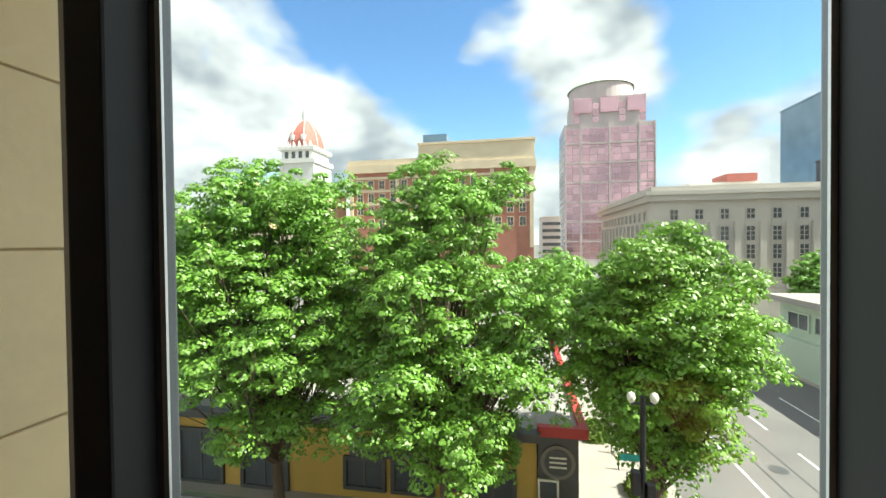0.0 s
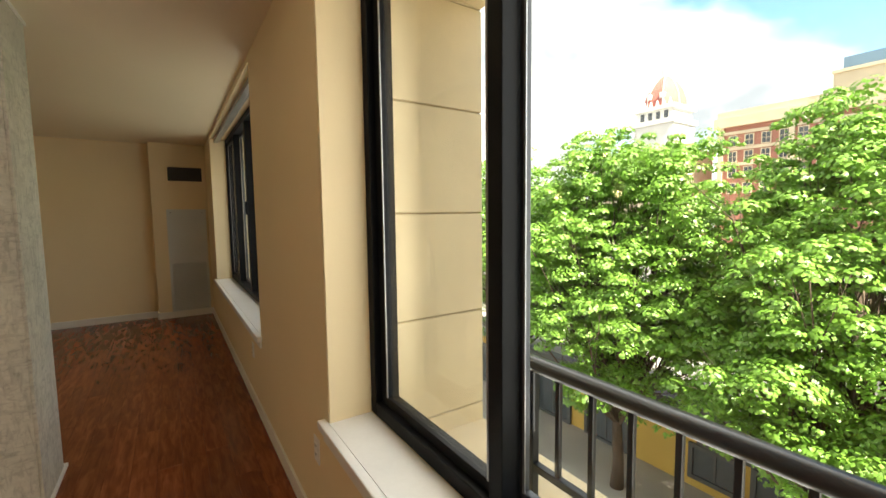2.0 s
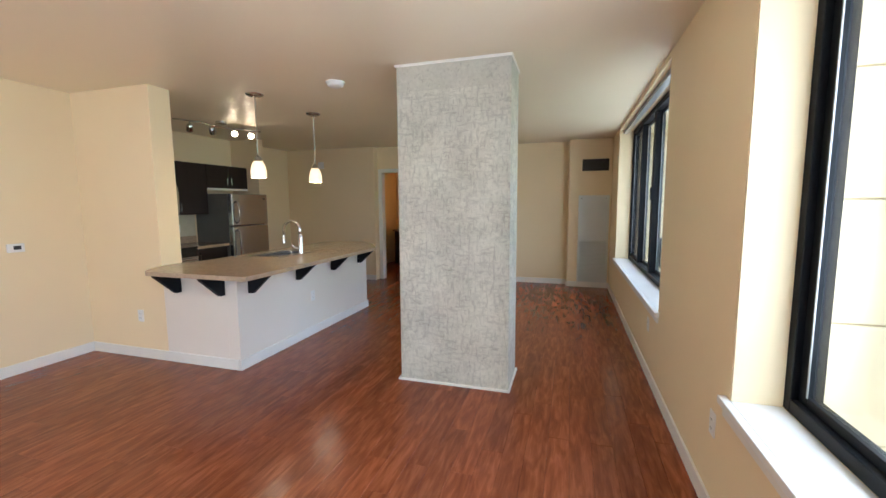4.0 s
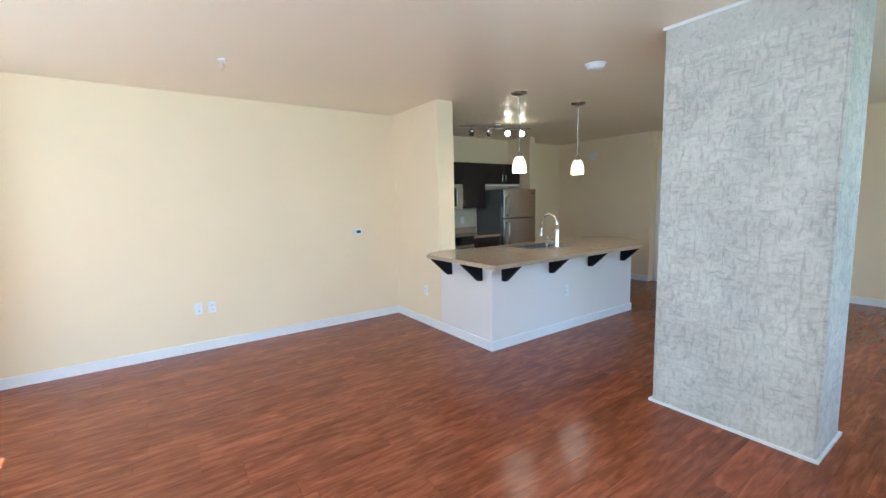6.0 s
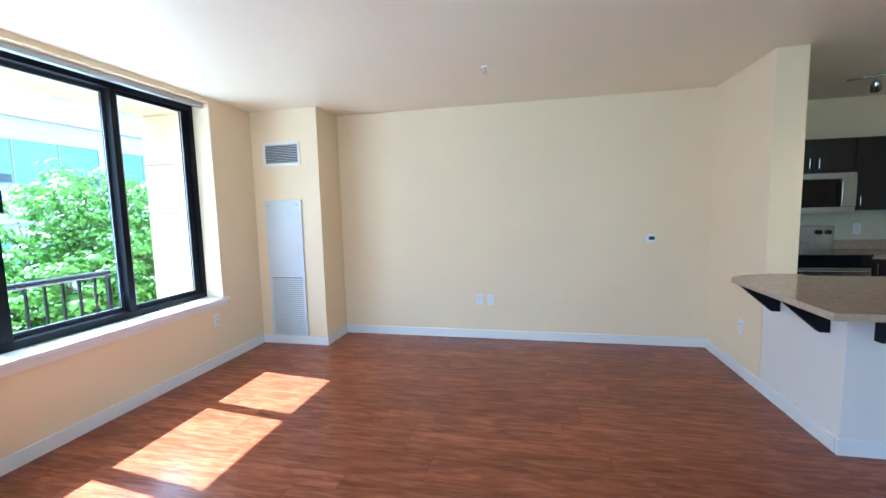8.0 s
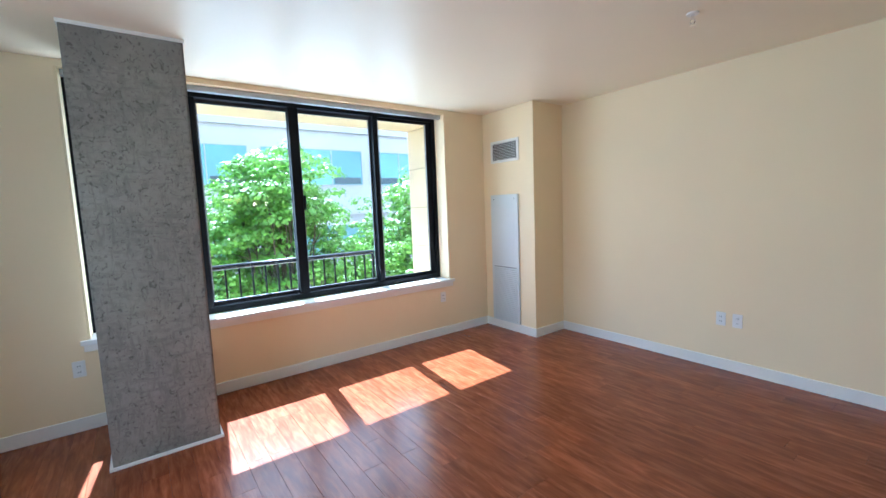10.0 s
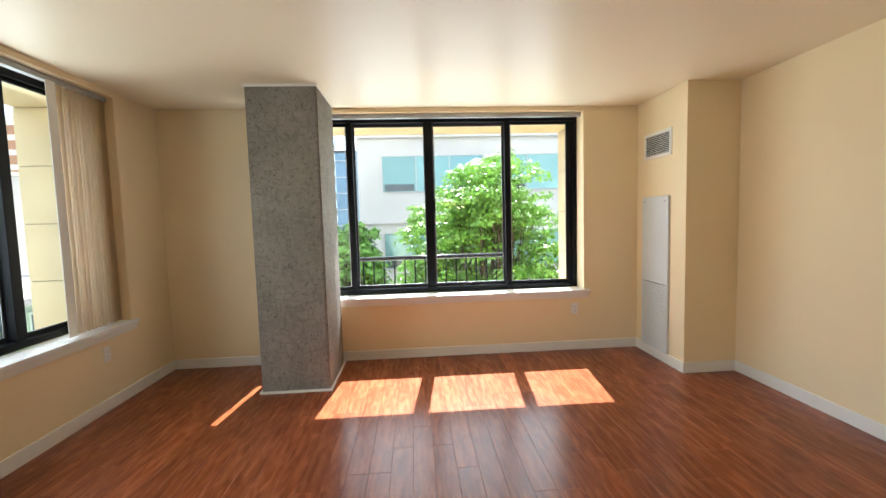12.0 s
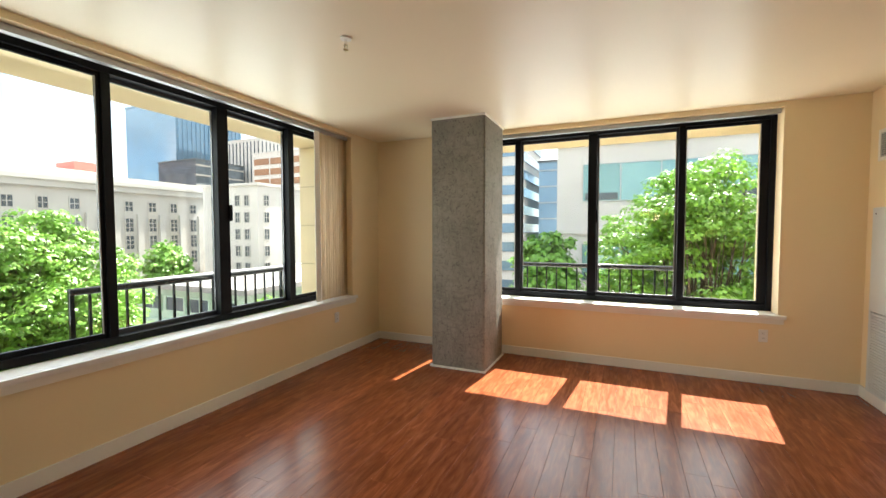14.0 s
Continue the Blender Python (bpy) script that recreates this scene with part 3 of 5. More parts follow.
b = box(xo, xo2, WIN_B[1] + 0.47, yo2, -10.5, 2.95)
bx(b, xo, xo2, -12, WIN_B[0] - 0.47, -10.5, 2.95)
bx(b, xo, xo2 - 0.01, WIN_B[0] - 0.47, WIN_B[1] + 0.47, -10.5, -1.5)
structure("facade_east", b, STONE, "buff stone outer face of the building", "facade")
structure("building_shell", box(-9.3, XE + 0.36, -12, YN + 0.36, -10.5, -0.3), STONE, "storeys below the apartment", "facade")
structure("roof_slab", box(-9.3, XE + 0.36, -12, YN + 0.36, 2.84, 3.2), STONE, "storey slab above the apartment", "facade")
b = box(-9.3, XW - 2.31, -6.2, YN + 0.36, -0.3, 2.84)
bx(b, -9.3, XE + 0.36, -12, -6.16, -0.3, 2.84)
structure("inner_walls", b, WALL, "plain walls closing the rest of the storey", "wall")


def railing(at, turn, length, label):
    m = Matrix.Translation(at) @ Matrix.Rotation(turn, 4, "Z")
    r = tagged(new("balcony_railing"), label, "railing", "window railings")
    r.matrix_world = m

    def p(nm, bm, smooth=False):
        ob = new(nm, mesh_of(bm, nm, RAILM, smooth))
        ob.parent = r
        return ob
    p("top_rail", tube(bmesh.new(), [(0, 0, 1.02), (length, 0, 1.02)], [0.026, 0.026], 14), True)
    p("bottom_rail", box(0.0, length, -0.012, 0.012, 0.67, 0.695, 0.003))
    for x in (0.012, length - 0.012):
        p("post", box(x - 0.014, x + 0.014, -0.014, 0.014, 0.45, 1.0, 0.003))
    n = round(length / 0.118)
    for i in range(1, n):
        p("baluster", box(i * length / n - 0.008, i * length / n + 0.008, -0.008, 0.008, 0.695, 1.0, 0.002))
    return r


railing((-0.45, YN + 0.45, 0), 0, 1.88, "dark metal guard rail outside the sliding panes")
railing((XE + 0.45, -1.52, 0), -math.pi / 2, 1.76, "dark metal guard rail outside the sliding panes")
railing((WIN_C[0] + 0.73, YN + 0.45, 0), 0, 1.74, "dark metal guard rail outside the sliding panes")


# ---- wall fixtures ----
def outlet(at, n, label="white wall outlet with two sockets"):
    """A duplex outlet on a wall; n is the way into the room."""
    a = math.atan2(n[1], n[0]) - math.pi / 2
    o = tagged(new("wall_outlet"), label, "outlet", "wall outlets")
    o.matrix_world = Matrix.Translation(at) @ Matrix.Rotation(a, 4, "Z")

    def p(nm, bm, material, parent=None):
        ob = new(nm, mesh_of(bm, nm, material))
        ob.parent = parent or o
        return ob
    p("cover_plate", box(-0.036, 0.036, 0.0, 0.006, -0.058, 0.058, 0.002), PLASTIC)
    for z in (-0.021, 0.021):
        s = p("socket", box(-0.016, 0.016, 0.006, 0.0085, z - 0.014, z + 0.014, 0.002), PLASTIC)
        b = box(-0.008, -0.005, 0.0085, 0.0092, z - 0.006, z + 0.006)
        bx(b, 0.005, 0.008, 0.0085, 0.0092, z - 0.005, z + 0.005)
        p("slot", b, SLOT, s)


outlet((0.123, YS, 0.453), (0, 1))
outlet((0.245, YS, 0.453), (0, 1), "white wall plate with a cable jack beside the outlet")
outlet((XE, -3.914, 0.46), (-1, 0))
outlet((1.79, YN, 0.457), (0, -1))
outlet((XE, -0.72, 0.46), (-1, 0))
outlet((-1.306, YN, 0.46), (0, -1))
outlet((-2.99, YN, 0.456), (0, -1))
outlet((-3.17, -3.228, 0.46), (0, 1))
outlet((-2.06, -4.40, 0.43), (1, 0))

th = thing("thermostat", (-1.514, YS, 1.131), "small white wall thermostat with a dark display", "thermostat")
part("case", box(-1.574, -1.454, YS, YS + 0.022, 1.093, 1.169, 0.006), PLASTIC, th)
part("display", box(-1.548, -1.494, YS + 0.022, YS + 0.024, 1.116, 1.15, 0.001), SLOT, th, "dark display window")
for i in range(3):
    part("button", box(-1.482, -1.470, YS + 0.022, YS + 0.025, 1.112 + i * 0.014, 1.121 + i * 0.014, 0.001), TRIM, th)


def vent(at, turn, w, h, label, frame=True, dark=False):
    v = tagged(new("air_vent"), label, "vent", "air vents")
    v.matrix_world = Matrix.Translation(at) @ Matrix.Rotation(turn, 4, "Z")

    def p(nm, bm, material):
        ob = new(nm, mesh_of(bm, nm, material))
        ob.parent = v
        return ob
    p("backing", box(-w / 2, w / 2, 0.0, 0.004, -h / 2, h / 2), SLOT)
    bm = box(-w / 2 - 0.03, -w / 2, 0, 0.01, -h / 2 - 0.03, h / 2 + 0.03, 0.002)
    bx(bm, w / 2, w / 2 + 0.03, 0, 0.01, -h / 2 - 0.03, h / 2 + 0.03, 0.002)
    bx(bm, -w / 2, w / 2, 0, 0.01, h / 2, h / 2 + 0.03, 0.002)
    bx(bm, -w / 2, w / 2, 0, 0.01, -h / 2 - 0.03, -h / 2, 0.002)
    p("frame", bm, WALL if dark else TRIM)
    n = 11
    for i in range(n):
        z = -h / 2 + (i + 0.5) * h / n
        p("slat", box(-w / 2, w / 2, 0.005, 0.012, z - 0.0022, z + 0.0022), VENTD if dark else PANELM)
    if not dark:
        for i in range(1, 12):
            x = -w / 2 + i * w / 12
            p("fin", box(x - 0.001, x + 0.001, 0.0045, 0.0065, -h / 2, h / 2), VENTD)


def access_panel(at, turn, w, h, zl, label):
    """A tall metal return-air panel with louvres over its lower part; at is the foot's middle."""
    a = tagged(new("return_air_panel"), label, "access panel", "return air panels")
    a.matrix_world = Matrix.Translation(at) @ Matrix.Rotation(turn, 4, "Z")

    def p(nm, bm, material, lab=""):
        ob = new(nm, mesh_of(bm, nm, material))
        ob.parent = a
        return tagged(ob, lab)
    p("face", box(-w / 2, w / 2, 0, 0.022, zl, h, 0.003), PANELM)
    bm = box(-w / 2, -w / 2 + 0.03, 0, 0.022, 0, zl, 0.002)
    bx(bm, w / 2 - 0.03, w / 2, 0, 0.022, 0, zl, 0.002)
    bx(bm, -w / 2 + 0.03, w / 2 - 0.03, 0, 0.022, 0, 0.02, 0.002)
    p("grille_frame", bm, PANELM)
    p("grille_backing", box(-w / 2 + 0.03, w / 2 - 0.03, 0, 0.006, 0.02, zl), VENTD)
    n = int((zl - 0.02) / 0.0225)
    for i in range(n):
        z = 0.03 + i * 0.0225
        bm = box(-w / 2 + 0.03, w / 2 - 0.03, 0.008, 0.022, z, z + 0.0145)
        for v in bm.verts:
            if v.co.y > 0.015:
                v.co.z -= 0.005
        p("louvre", bm, PANELM)
    for x in (-w / 2 + 0.05, w / 2 - 0.05):
        p("screw", cyl(bmesh.new(), (x, 0.023, h - 0.05), 0.006, 0.004, "Y", 10), SLOT)


vent((2.303, -4.603, 2.11), 0, 0.384, 0.19, "white framed supply air vent on the chase")
access_panel((2.315, -4.603, 0.108), 0, 0.435, 1.505, 0.66, "tall grey-white metal panel with a louvred lower half")
vent((-6.79, -0.035, 2.14), -math.pi / 2, 0.43, 0.20, "dark supply air vent on the far chase", dark=True)
access_panel((-6.79, -0.045, 0.108), -math.pi / 2, 0.50, 1.515, 0.72, "tall grey metal panel with a louvred lower half")

# ---- ceiling fixtures ----
for i, (x, y) in enumerate(((0.02, -3.90), (0.103, -1.188))):
    s = thing("fire_sprinkler", (x, y, H), "small chrome fire sprinkler under the ceiling", "sprinkler", "sprinklers")
    part("escutcheon", cyl(bmesh.new(), (x, y, H - 0.005), 0.033, 0.01), TRIM, s)
    part("body", cyl(bmesh.new(), (x, y, H - 0.026), 0.009, 0.034, n=12), CHROME, s)
    bm = tube(bmesh.new(), [(x - 0.012, y, H - 0.035), (x - 0.015, y, H - 0.05), (x, y, H - 0.066)], [0.003] * 3, 6)
    tube(bm, [(x + 0.012, y, H - 0.035), (x + 0.015, y, H - 0.05), (x, y, H - 0.066)], [0.003] * 3, 6)
    part("arm", bm, CHROME, s)
    part("deflector", cyl(bmesh.new(), (x, y, H - 0.068), 0.016, 0.003, n=16), CHROME, s)
sd = thing("smoke_detector", (-2.55, -2.47, H), "round white smoke detector on the ceiling", "smoke detector")
part("base", cyl(bmesh.new(), (-2.55, -2.47, H - 0.006), 0.085, 0.012), PLASTIC, sd)
part("cover", lathe(bmesh.new(), (-2.55, -2.47, H - 0.045), [(0.0, 0.0), (0.05, 0.002), (0.068, 0.012), (0.074, 0.033)]), PLASTIC, sd, smooth=True)
wd = thing("wall_detector", (-6.45, -5.2, 2.27), "small white alarm sounder high on the wall", "alarm")
part("case", box(-6.45, -6.42, -5.26, -5.14, 2.2, 2.33, 0.008), PLASTIC, wd)
part("lens", box(-6.42, -6.412, -5.22, -5.18, 2.24, 2.29, 0.003), TRIM, wd)


def pendant(x, y):
    p = thing("pendant_lamp", (x, y, H), "lit pendant lamp with a small frosted glass shade", "pendant lamp", "pendant lamps over the counter")
    part("canopy", lathe(bmesh.new(), (x, y, H - 0.028), [(0.0, 0.0), (0.05, 0.003), (0.08, 0.016), (0.085, 0.028)]), STEEL, p, "brushed metal canopy", True)
    part("rod", cyl(bmesh.new(), (x, y, (H - 0.028 + 1.985) / 2), 0.006, H - 0.028 - 1.985, n=10), STEEL, p)
    part("socket_cap", lathe(bmesh.new(), (x, y, 1.925), [(0.041, 0.0), (0.034, 0.03), (0.014, 0.06), (0.0, 0.06)]), STEEL, p, "", True)
    part("shade", lathe(bmesh.new(), (x, y, 1.765), [(0.071, 0.0), (0.076, 0.03), (0.074, 0.075), (0.064, 0.12), (0.05, 0.15), (0.042, 0.165), (0.039, 0.16), (0.06, 0.115), (0.07, 0.07), (0.071, 0.0)]), SHADE, p, "glowing frosted glass shade", True)
    l = new("pendant_light", bpy.data.lights.new("pendant_light", "POINT"))
    l.data.energy, l.data.color, l.data.shadow_soft_size = 0.7, (1.0, 0.72, 0.42), 0.05
    l.location = (x, y, 1.74)


pendant(-2.655, -3.44)
pendant(-3.60, -3.42)

tl = thing("track_light", (-3.6, -4.85, H), "curved track light with four spots, two turned to the room", "track light")
part("mount", cyl(bmesh.new(), (-3.62, -4.83, H - 0.015), 0.065, 0.03), STEEL, tl)
pts = [(-3.05 - i * 0.12, -4.98 + 0.06 * math.sin(i * 0.9) + i * 0.03, H - 0.06) for i in range(10)]
part("bar", tube(bmesh.new(), pts, [0.009] * 10, 8), STEEL, tl, "", True)
for i, (x, y, dx, dy, lit) in enumerate(((-3.25, -4.95, -0.4, -0.5, 0), (-3.50, -4.86, -0.5, -0.3, 0), (-3.80, -4.79, 0.75, 0.75, 1), (-4.02, -4.72, 0.75, 0.75, 1))):
    d = Vector((dx, dy, -0.55 if not lit else -0.18)).normalized()
    c = Vector((x, y, H - 0.13))
    h = part("spot_head", tube(bmesh.new(), [c - d * 0.05, c - d * 0.03, c + d * 0.04], [0.02, 0.035, 0.042], 16), STEEL, tl)
    part("lamp_face", tube(bmesh.new(), [c + d * 0.041, c + d * 0.045], [0.036, 0.036], 16), SPOTG if lit else TRIM, h, "glowing lamp" if lit else "lamp")
    part("stem", tube(bmesh.new(), [(x, y, H - 0.06), (x, y, H - 0.105)], [0.006, 0.006], 8), STEEL, h)

# ---- peninsula ----
pen = thing("kitchen_peninsula", (-3.2, -3.5, 0), "white-painted kitchen peninsula wall carrying a breakfast bar", "peninsula")
PENP = mat("pale_wall_paint", (0.80, 0.74, 0.65), 0.55, vary=0.03, scale=1.2, fine=180, bump=0.03)
part("front_wall", box(-4.48, -2.06, -3.348, -3.228, 0, 0.892, 0.004), PENP, pen)
part("side_wall", box(-2.18, -2.062, -4.083, -3.349, 0, 0.892), PENP, pen)
bc = thing("base_cabinet", (-3.4, -3.6, 0), "dark base cabinets behind the peninsula wall", "cabinet", "kitchen cabinets")
part("body", box(-4.46, -2.20, -3.95, -3.352, 0.1, 0.70), ESPR, bc)
part("body", box(-4.46, -3.55, -3.95, -3.352, 0.702, 0.885), ESPR, bc)
part("body", box(-2.75, -2.20, -3.95, -3.352, 0.702, 0.885), ESPR, bc)
part("plinth", box(-4.44, -2.22, -3.88, -3.352, 0.012, 0.098), ESPR, bc)
bm = bmesh.new()
outer = [(-1.76, -3.90), (-1.76, -2.85), (-4.05, -2.85), (-4.55, -3.16), (-4.78, -3.45), (-4.82, -3.75), (-4.62, -4.0), (-2.29, -4.0), (-2.29, -4.075), (-2.05, -4.075), (-1.86, -4.0)]
inner = [(-2.86, -3.80), (-3.42, -3.80), (-3.42, -3.43), (-2.86, -3.43)]
es = []
for loop in (outer, inner):
    vs = [bm.verts.new((x, y, 0.895)) for x, y in loop]
    es += [bm.edges.new((vs[i], vs[(i + 1) % len(vs)])) for i in range(len(vs))]
r = bmesh.ops.triangle_fill(bm, edges=es, use_beauty=True)
fs = [g for g in r["geom"] if isinstance(g, bmesh.types.BMFace)]
r = bmesh.ops.extrude_face_region(bm, geom=fs)
bmesh.ops.translate(bm, verts=[g for g in r["geom"] if isinstance(g, bmesh.types.BMVert)], vec=(0, 0, 0.038))
single("countertop", bm, COUNTER, "polished tan speckled stone bar top with an angled end", "countertop")


def bracket(at, turn):
    k = tagged(new("counter_bracket"), "black triangular steel bracket under the bar top", "bracket", "counter brackets")
    k.matrix_world = Matrix.Translation(at) @ Matrix.Rotation(turn, 4, "Z")

    def p(nm, bm):
        ob = new(nm, mesh_of(bm, nm, BLACK))
        ob.parent = k
    p("flange", box(-0.02, 0.02, 0.0, 0.008, -0.2, 0.0))
    p("arm", box(-0.02, 0.02, 0.008, 0.26, -0.008, 0.0))
    bm = bmesh.new()
    a = [bm.verts.new(v) for v in ((-0.018, 0.009, -0.009), (-0.018, 0.25, -0.009), (-0.018, 0.25, -0.02), (-0.018, 0.05, -0.2), (-0.018, 0.009, -0.2))]
    f = bm.faces.new(a)
    r = bmesh.ops.extrude_face_region(bm, geom=[f])
    bmesh.ops.translate(bm, verts=[g for g in r["geom"] if isinstance(g, bmesh.types.BMVert)], vec=(0.036, 0, 0))
    p("web", bm)


for x in (-2.21, -2.90, -3.58, -4.24):
    bracket((x, -3.227, 0.894), 0)
for y in (-3.375, -3.88):
    bracket((-2.059, y, 0.894), -math.pi / 2)

sk = thing("sink", (-3.14, -3.61, 0.93), "stainless steel sink set in the bar top", "sink")
bm = box(-3.415, -2.865, -3.795, -3.435, 0.74, 0.75)
for a in ((-3.415, -3.405, -3.795, -3.435), (-2.875, -2.865, -3.795, -3.435), (-3.405, -2.875, -3.795, -3.785), (-3.405, -2.875, -3.445, -3.435)):
    bx(bm, *a, 0.75, 0.93)
bx(bm, -3.16, -3.12, -3.785, -3.445, 0.75, 0.91)
part("bowl", bm, STEEL, sk)
bm = bmesh.new()
for a in ((-3.45, -3.41, -3.83, -3.39), (-2.87, -2.83, -3.83, -3.39), (-3.41, -2.87, -3.83, -3.79), (-3.41, -2.87, -3.44, -3.39)):
    bx(bm, *a, 0.9335, 0.939)
part("rim", bm, STEEL, sk)
fa = thing("faucet", (-3.16, -3.36, 0.933), "tall chrome gooseneck kitchen faucet with a side lever", "faucet")
fx, fy = -3.17, -3.36
part("base", lathe(bmesh.new(), (fx, fy, 0.934), [(0.0, 0), (0.032, 0.0), (0.03, 0.012), (0.025, 0.03), (0.024, 0.20), (0.017, 0.22), (0.0, 0.22)]), CHROME, fa, "", True)
pts = [(fx, fy, 1.14), (fx, fy, 1.2)] + [(fx, fy - 0.11 + 0.11 * math.cos(a), 1.20 + 0.11 * math.sin(a)) for a in (radians(d) for d in range(0, 181, 20))] + [(fx, fy - 0.22, 1.14)]
part("spout", tube(bmesh.new(), pts, [0.015] * len(pts), 12), CHROME, fa, "", True)
part("spray_head", cyl(bmesh.new(), (fx, fy - 0.22, 1.10), 0.019, 0.09, r2=0.016), CHROME, fa)
part("lever", tube(bmesh.new(), [(fx + 0.02, fy, 1.0), (fx + 0.07, fy - 0.02, 1.01), (fx + 0.10, fy - 0.05, 1.06)], [0.011, 0.009, 0.007], 8), CHROME, fa, "", True)
part("soap_pump", tube(bmesh.new(), [(fx + 0.17, fy, 0.936), (fx + 0.17, fy, 0.99), (fx + 0.17, fy - 0.05, 1.0)], [0.012, 0.009, 0.006], 8), CHROME, fa, "", True)


# ---- kitchen wall ----
def cabinet(name, x0, x1, y0, y1, z0, z1, doors, label, handle_low=True):
    c = thing(name, ((x0 + x1) / 2, y0, z0), label, "cabinet", "kitchen cabinets")
    part("body", box(x0, x1, y0, y1 - 0.02, z0, z1), ESPR, c)
    w = (x1 - x0) / doors
    for i in range(doors):
        a, b2 = x0 + i * w + 0.003, x0 + (i + 1) * w - 0.003
        d = part("door", box(a, b2, y1 - 0.019, y1, z0 + 0.003, z1 - 0.003, 0.003), ESPR, c)
        hx = b2 - 0.04 if (i == 0 and doors == 2) or (doors == 1) else a + 0.04
        zc = z0 + 0.1 if handle_low else z1 - 0.1
        bm = tube(bmesh.new(), [(hx, y1, zc - 0.045), (hx, y1 + 0.025, zc - 0.05), (hx, y1 + 0.025, zc + 0.05), (hx, y1, zc + 0.045)], [0.006] * 4, 8)
        part("handle", bm, STEEL, d, "brushed steel bar handle")


yb = -5.998
cabinet("upper_cabinet", -2.838, -2.28, yb, -5.66, 1.36, 2.11, 1, "dark espresso wood upper cabinet")
cabinet("upper_cabinet", -3.60, -2.842, yb, -5.66, 1.755, 2.11, 2, "dark espresso cabinet over the microwave")
cabinet("upper_cabinet", -4.12, -3.604, yb, -5.66, 1.36, 2.11, 1, "dark espresso wood upper cabinet")
cabinet("upper_cabinet", -4.94, -4.124, yb, -5.66, 1.76, 2.11, 2, "dark espresso cabinet over the refrigerator")
structure("valance", box(-4.94, -4.124, -5.672, -5.66, 1.725, 1.757), TRIM, "pale strip under the cabinet over the refrigerator", "trim")
cabinet("lower_cabinet", -2.838, -2.28, yb, -5.38, 0.1, 0.885, 1, "dark espresso wood base cabinet", False)
cabinet("lower_cabinet", -4.15, -3.604, yb, -5.38, 0.1, 0.885, 1, "dark espresso wood base cabinet", False)
single("worktop", box(-4.16, -3.603, yb, -5.35, 0.888, 0.925, 0.003), COUNTER, "tan speckled stone worktop beside the range", "countertop")
single("worktop", box(-2.84, -2.279, yb, -5.35, 0.888, 0.925, 0.003), COUNTER, "tan speckled stone worktop in the kitchen corner", "countertop")
structure("backsplash", box(-4.16, -2.279, -5.998, -5.988, 1.03, 1.36), TILE, "pale yellow painted backsplash", "backsplash")
structure("worktop_upstand", box(-4.16, -2.279, -5.998, -5.98, 0.926, 1.028), COUNTER, "low stone upstand behind the worktop", "backsplash")
outlet((-3.86, -5.988, 1.15), (0, 1))
mw = thing("microwave", (-3.22, -5.8, 1.35), "stainless over-range microwave with a black glass door", "microwave")
part("body", box(-3.598, -2.844, yb, -5.63, 1.345, 1.752), STEEL, mw)
part("door", box(-3.45, -2.85, -5.628, -5.60, 1.40, 1.69, 0.004), BLACKG, mw, "black glass door")
part("control_panel", box(-3.59, -3.455, -5.628, -5.602, 1.40, 1.69, 0.003), STEEL, mw)
part("vent_grille", box(-3.59, -2.85, -5.628, -5.612, 1.70, 1.745), STEEL, mw)
part("handle", tube(bmesh.new(), [(-3.44, -5.6, 1.42), (-3.44, -5.565, 1.44), (-3.44, -5.565, 1.65), (-3.44, -5.6, 1.67)], [0.008] * 4, 8), STEEL, mw)
rg = thing("kitchen_range", (-3.22, -5.7, 0), "black and stainless electric range with rear controls", "range")
part("body", box(-3.598, -2.844, yb, -5.36, 0.012, 0.905), BLACKG, rg)
part("cooktop", box(-3.60, -2.842, -5.9, -5.34, 0.907, 0.93, 0.004), BLACKG, rg, "black glass cooktop")
part("back_panel", box(-3.598, -2.844, -5.97, -5.9, 0.907, 1.19, 0.006), STEEL, rg, "stainless control panel")
for i in range(4):
    x = -3.54 + i * 0.09 + (0.35 if i > 1 else 0)
    part("knob", cyl(bmesh.new(), (x, -5.888, 1.12), 0.026, 0.022, "Y", 16), BLACKG, rg, "black knob")
part("oven_door", box(-3.58, -2.862, -5.358, -5.325, 0.2, 0.8, 0.006), STEEL, rg)
part("handle", cyl(bmesh.new(), (-3.22, -5.29, 0.77), 0.012, 0.62, "X", 10), STEEL, rg)
fr = thing("refrigerator", (-4.57, -5.65, 0), "stainless top-freezer refrigerator with grey sides", "refrigerator")
part("cabinet", box(-4.95, -4.19, -5.99, -5.37, 0.03, 1.665, 0.006), FRIDGES, fr, "dark grey sides")
d1 = part("freezer_door", box(-4.95, -4.19, -5.365, -5.29, 1.18, 1.665, 0.012), STEEL, fr)
d2 = part("fridge_door", box(-4.95, -4.19, -5.365, -5.29, 0.1, 1.17, 0.012), STEEL, fr)
for z0, z1, d in ((1.22, 1.55, d1), (0.7, 1.12, d2)):
    part("handle", tube(bmesh.new(), [(-4.27, -5.29, z0), (-4.27, -5.24, z0 + 0.03), (-4.27, -5.235, (z0 + z1) / 2), (-4.27, -5.24, z1 - 0.03), (-4.27, -5.29, z1)], [0.013] * 5, 10), STEEL, d, "curved steel handle", True)
part("badge", box(-4.9, -4.85, -5.29, -5.287, 1.58, 1.6), SLOT, d1)
part("kick_grille", box(-4.93, -4.21, -5.36, -5.33, 0.014, 0.09), SLOT, fr)

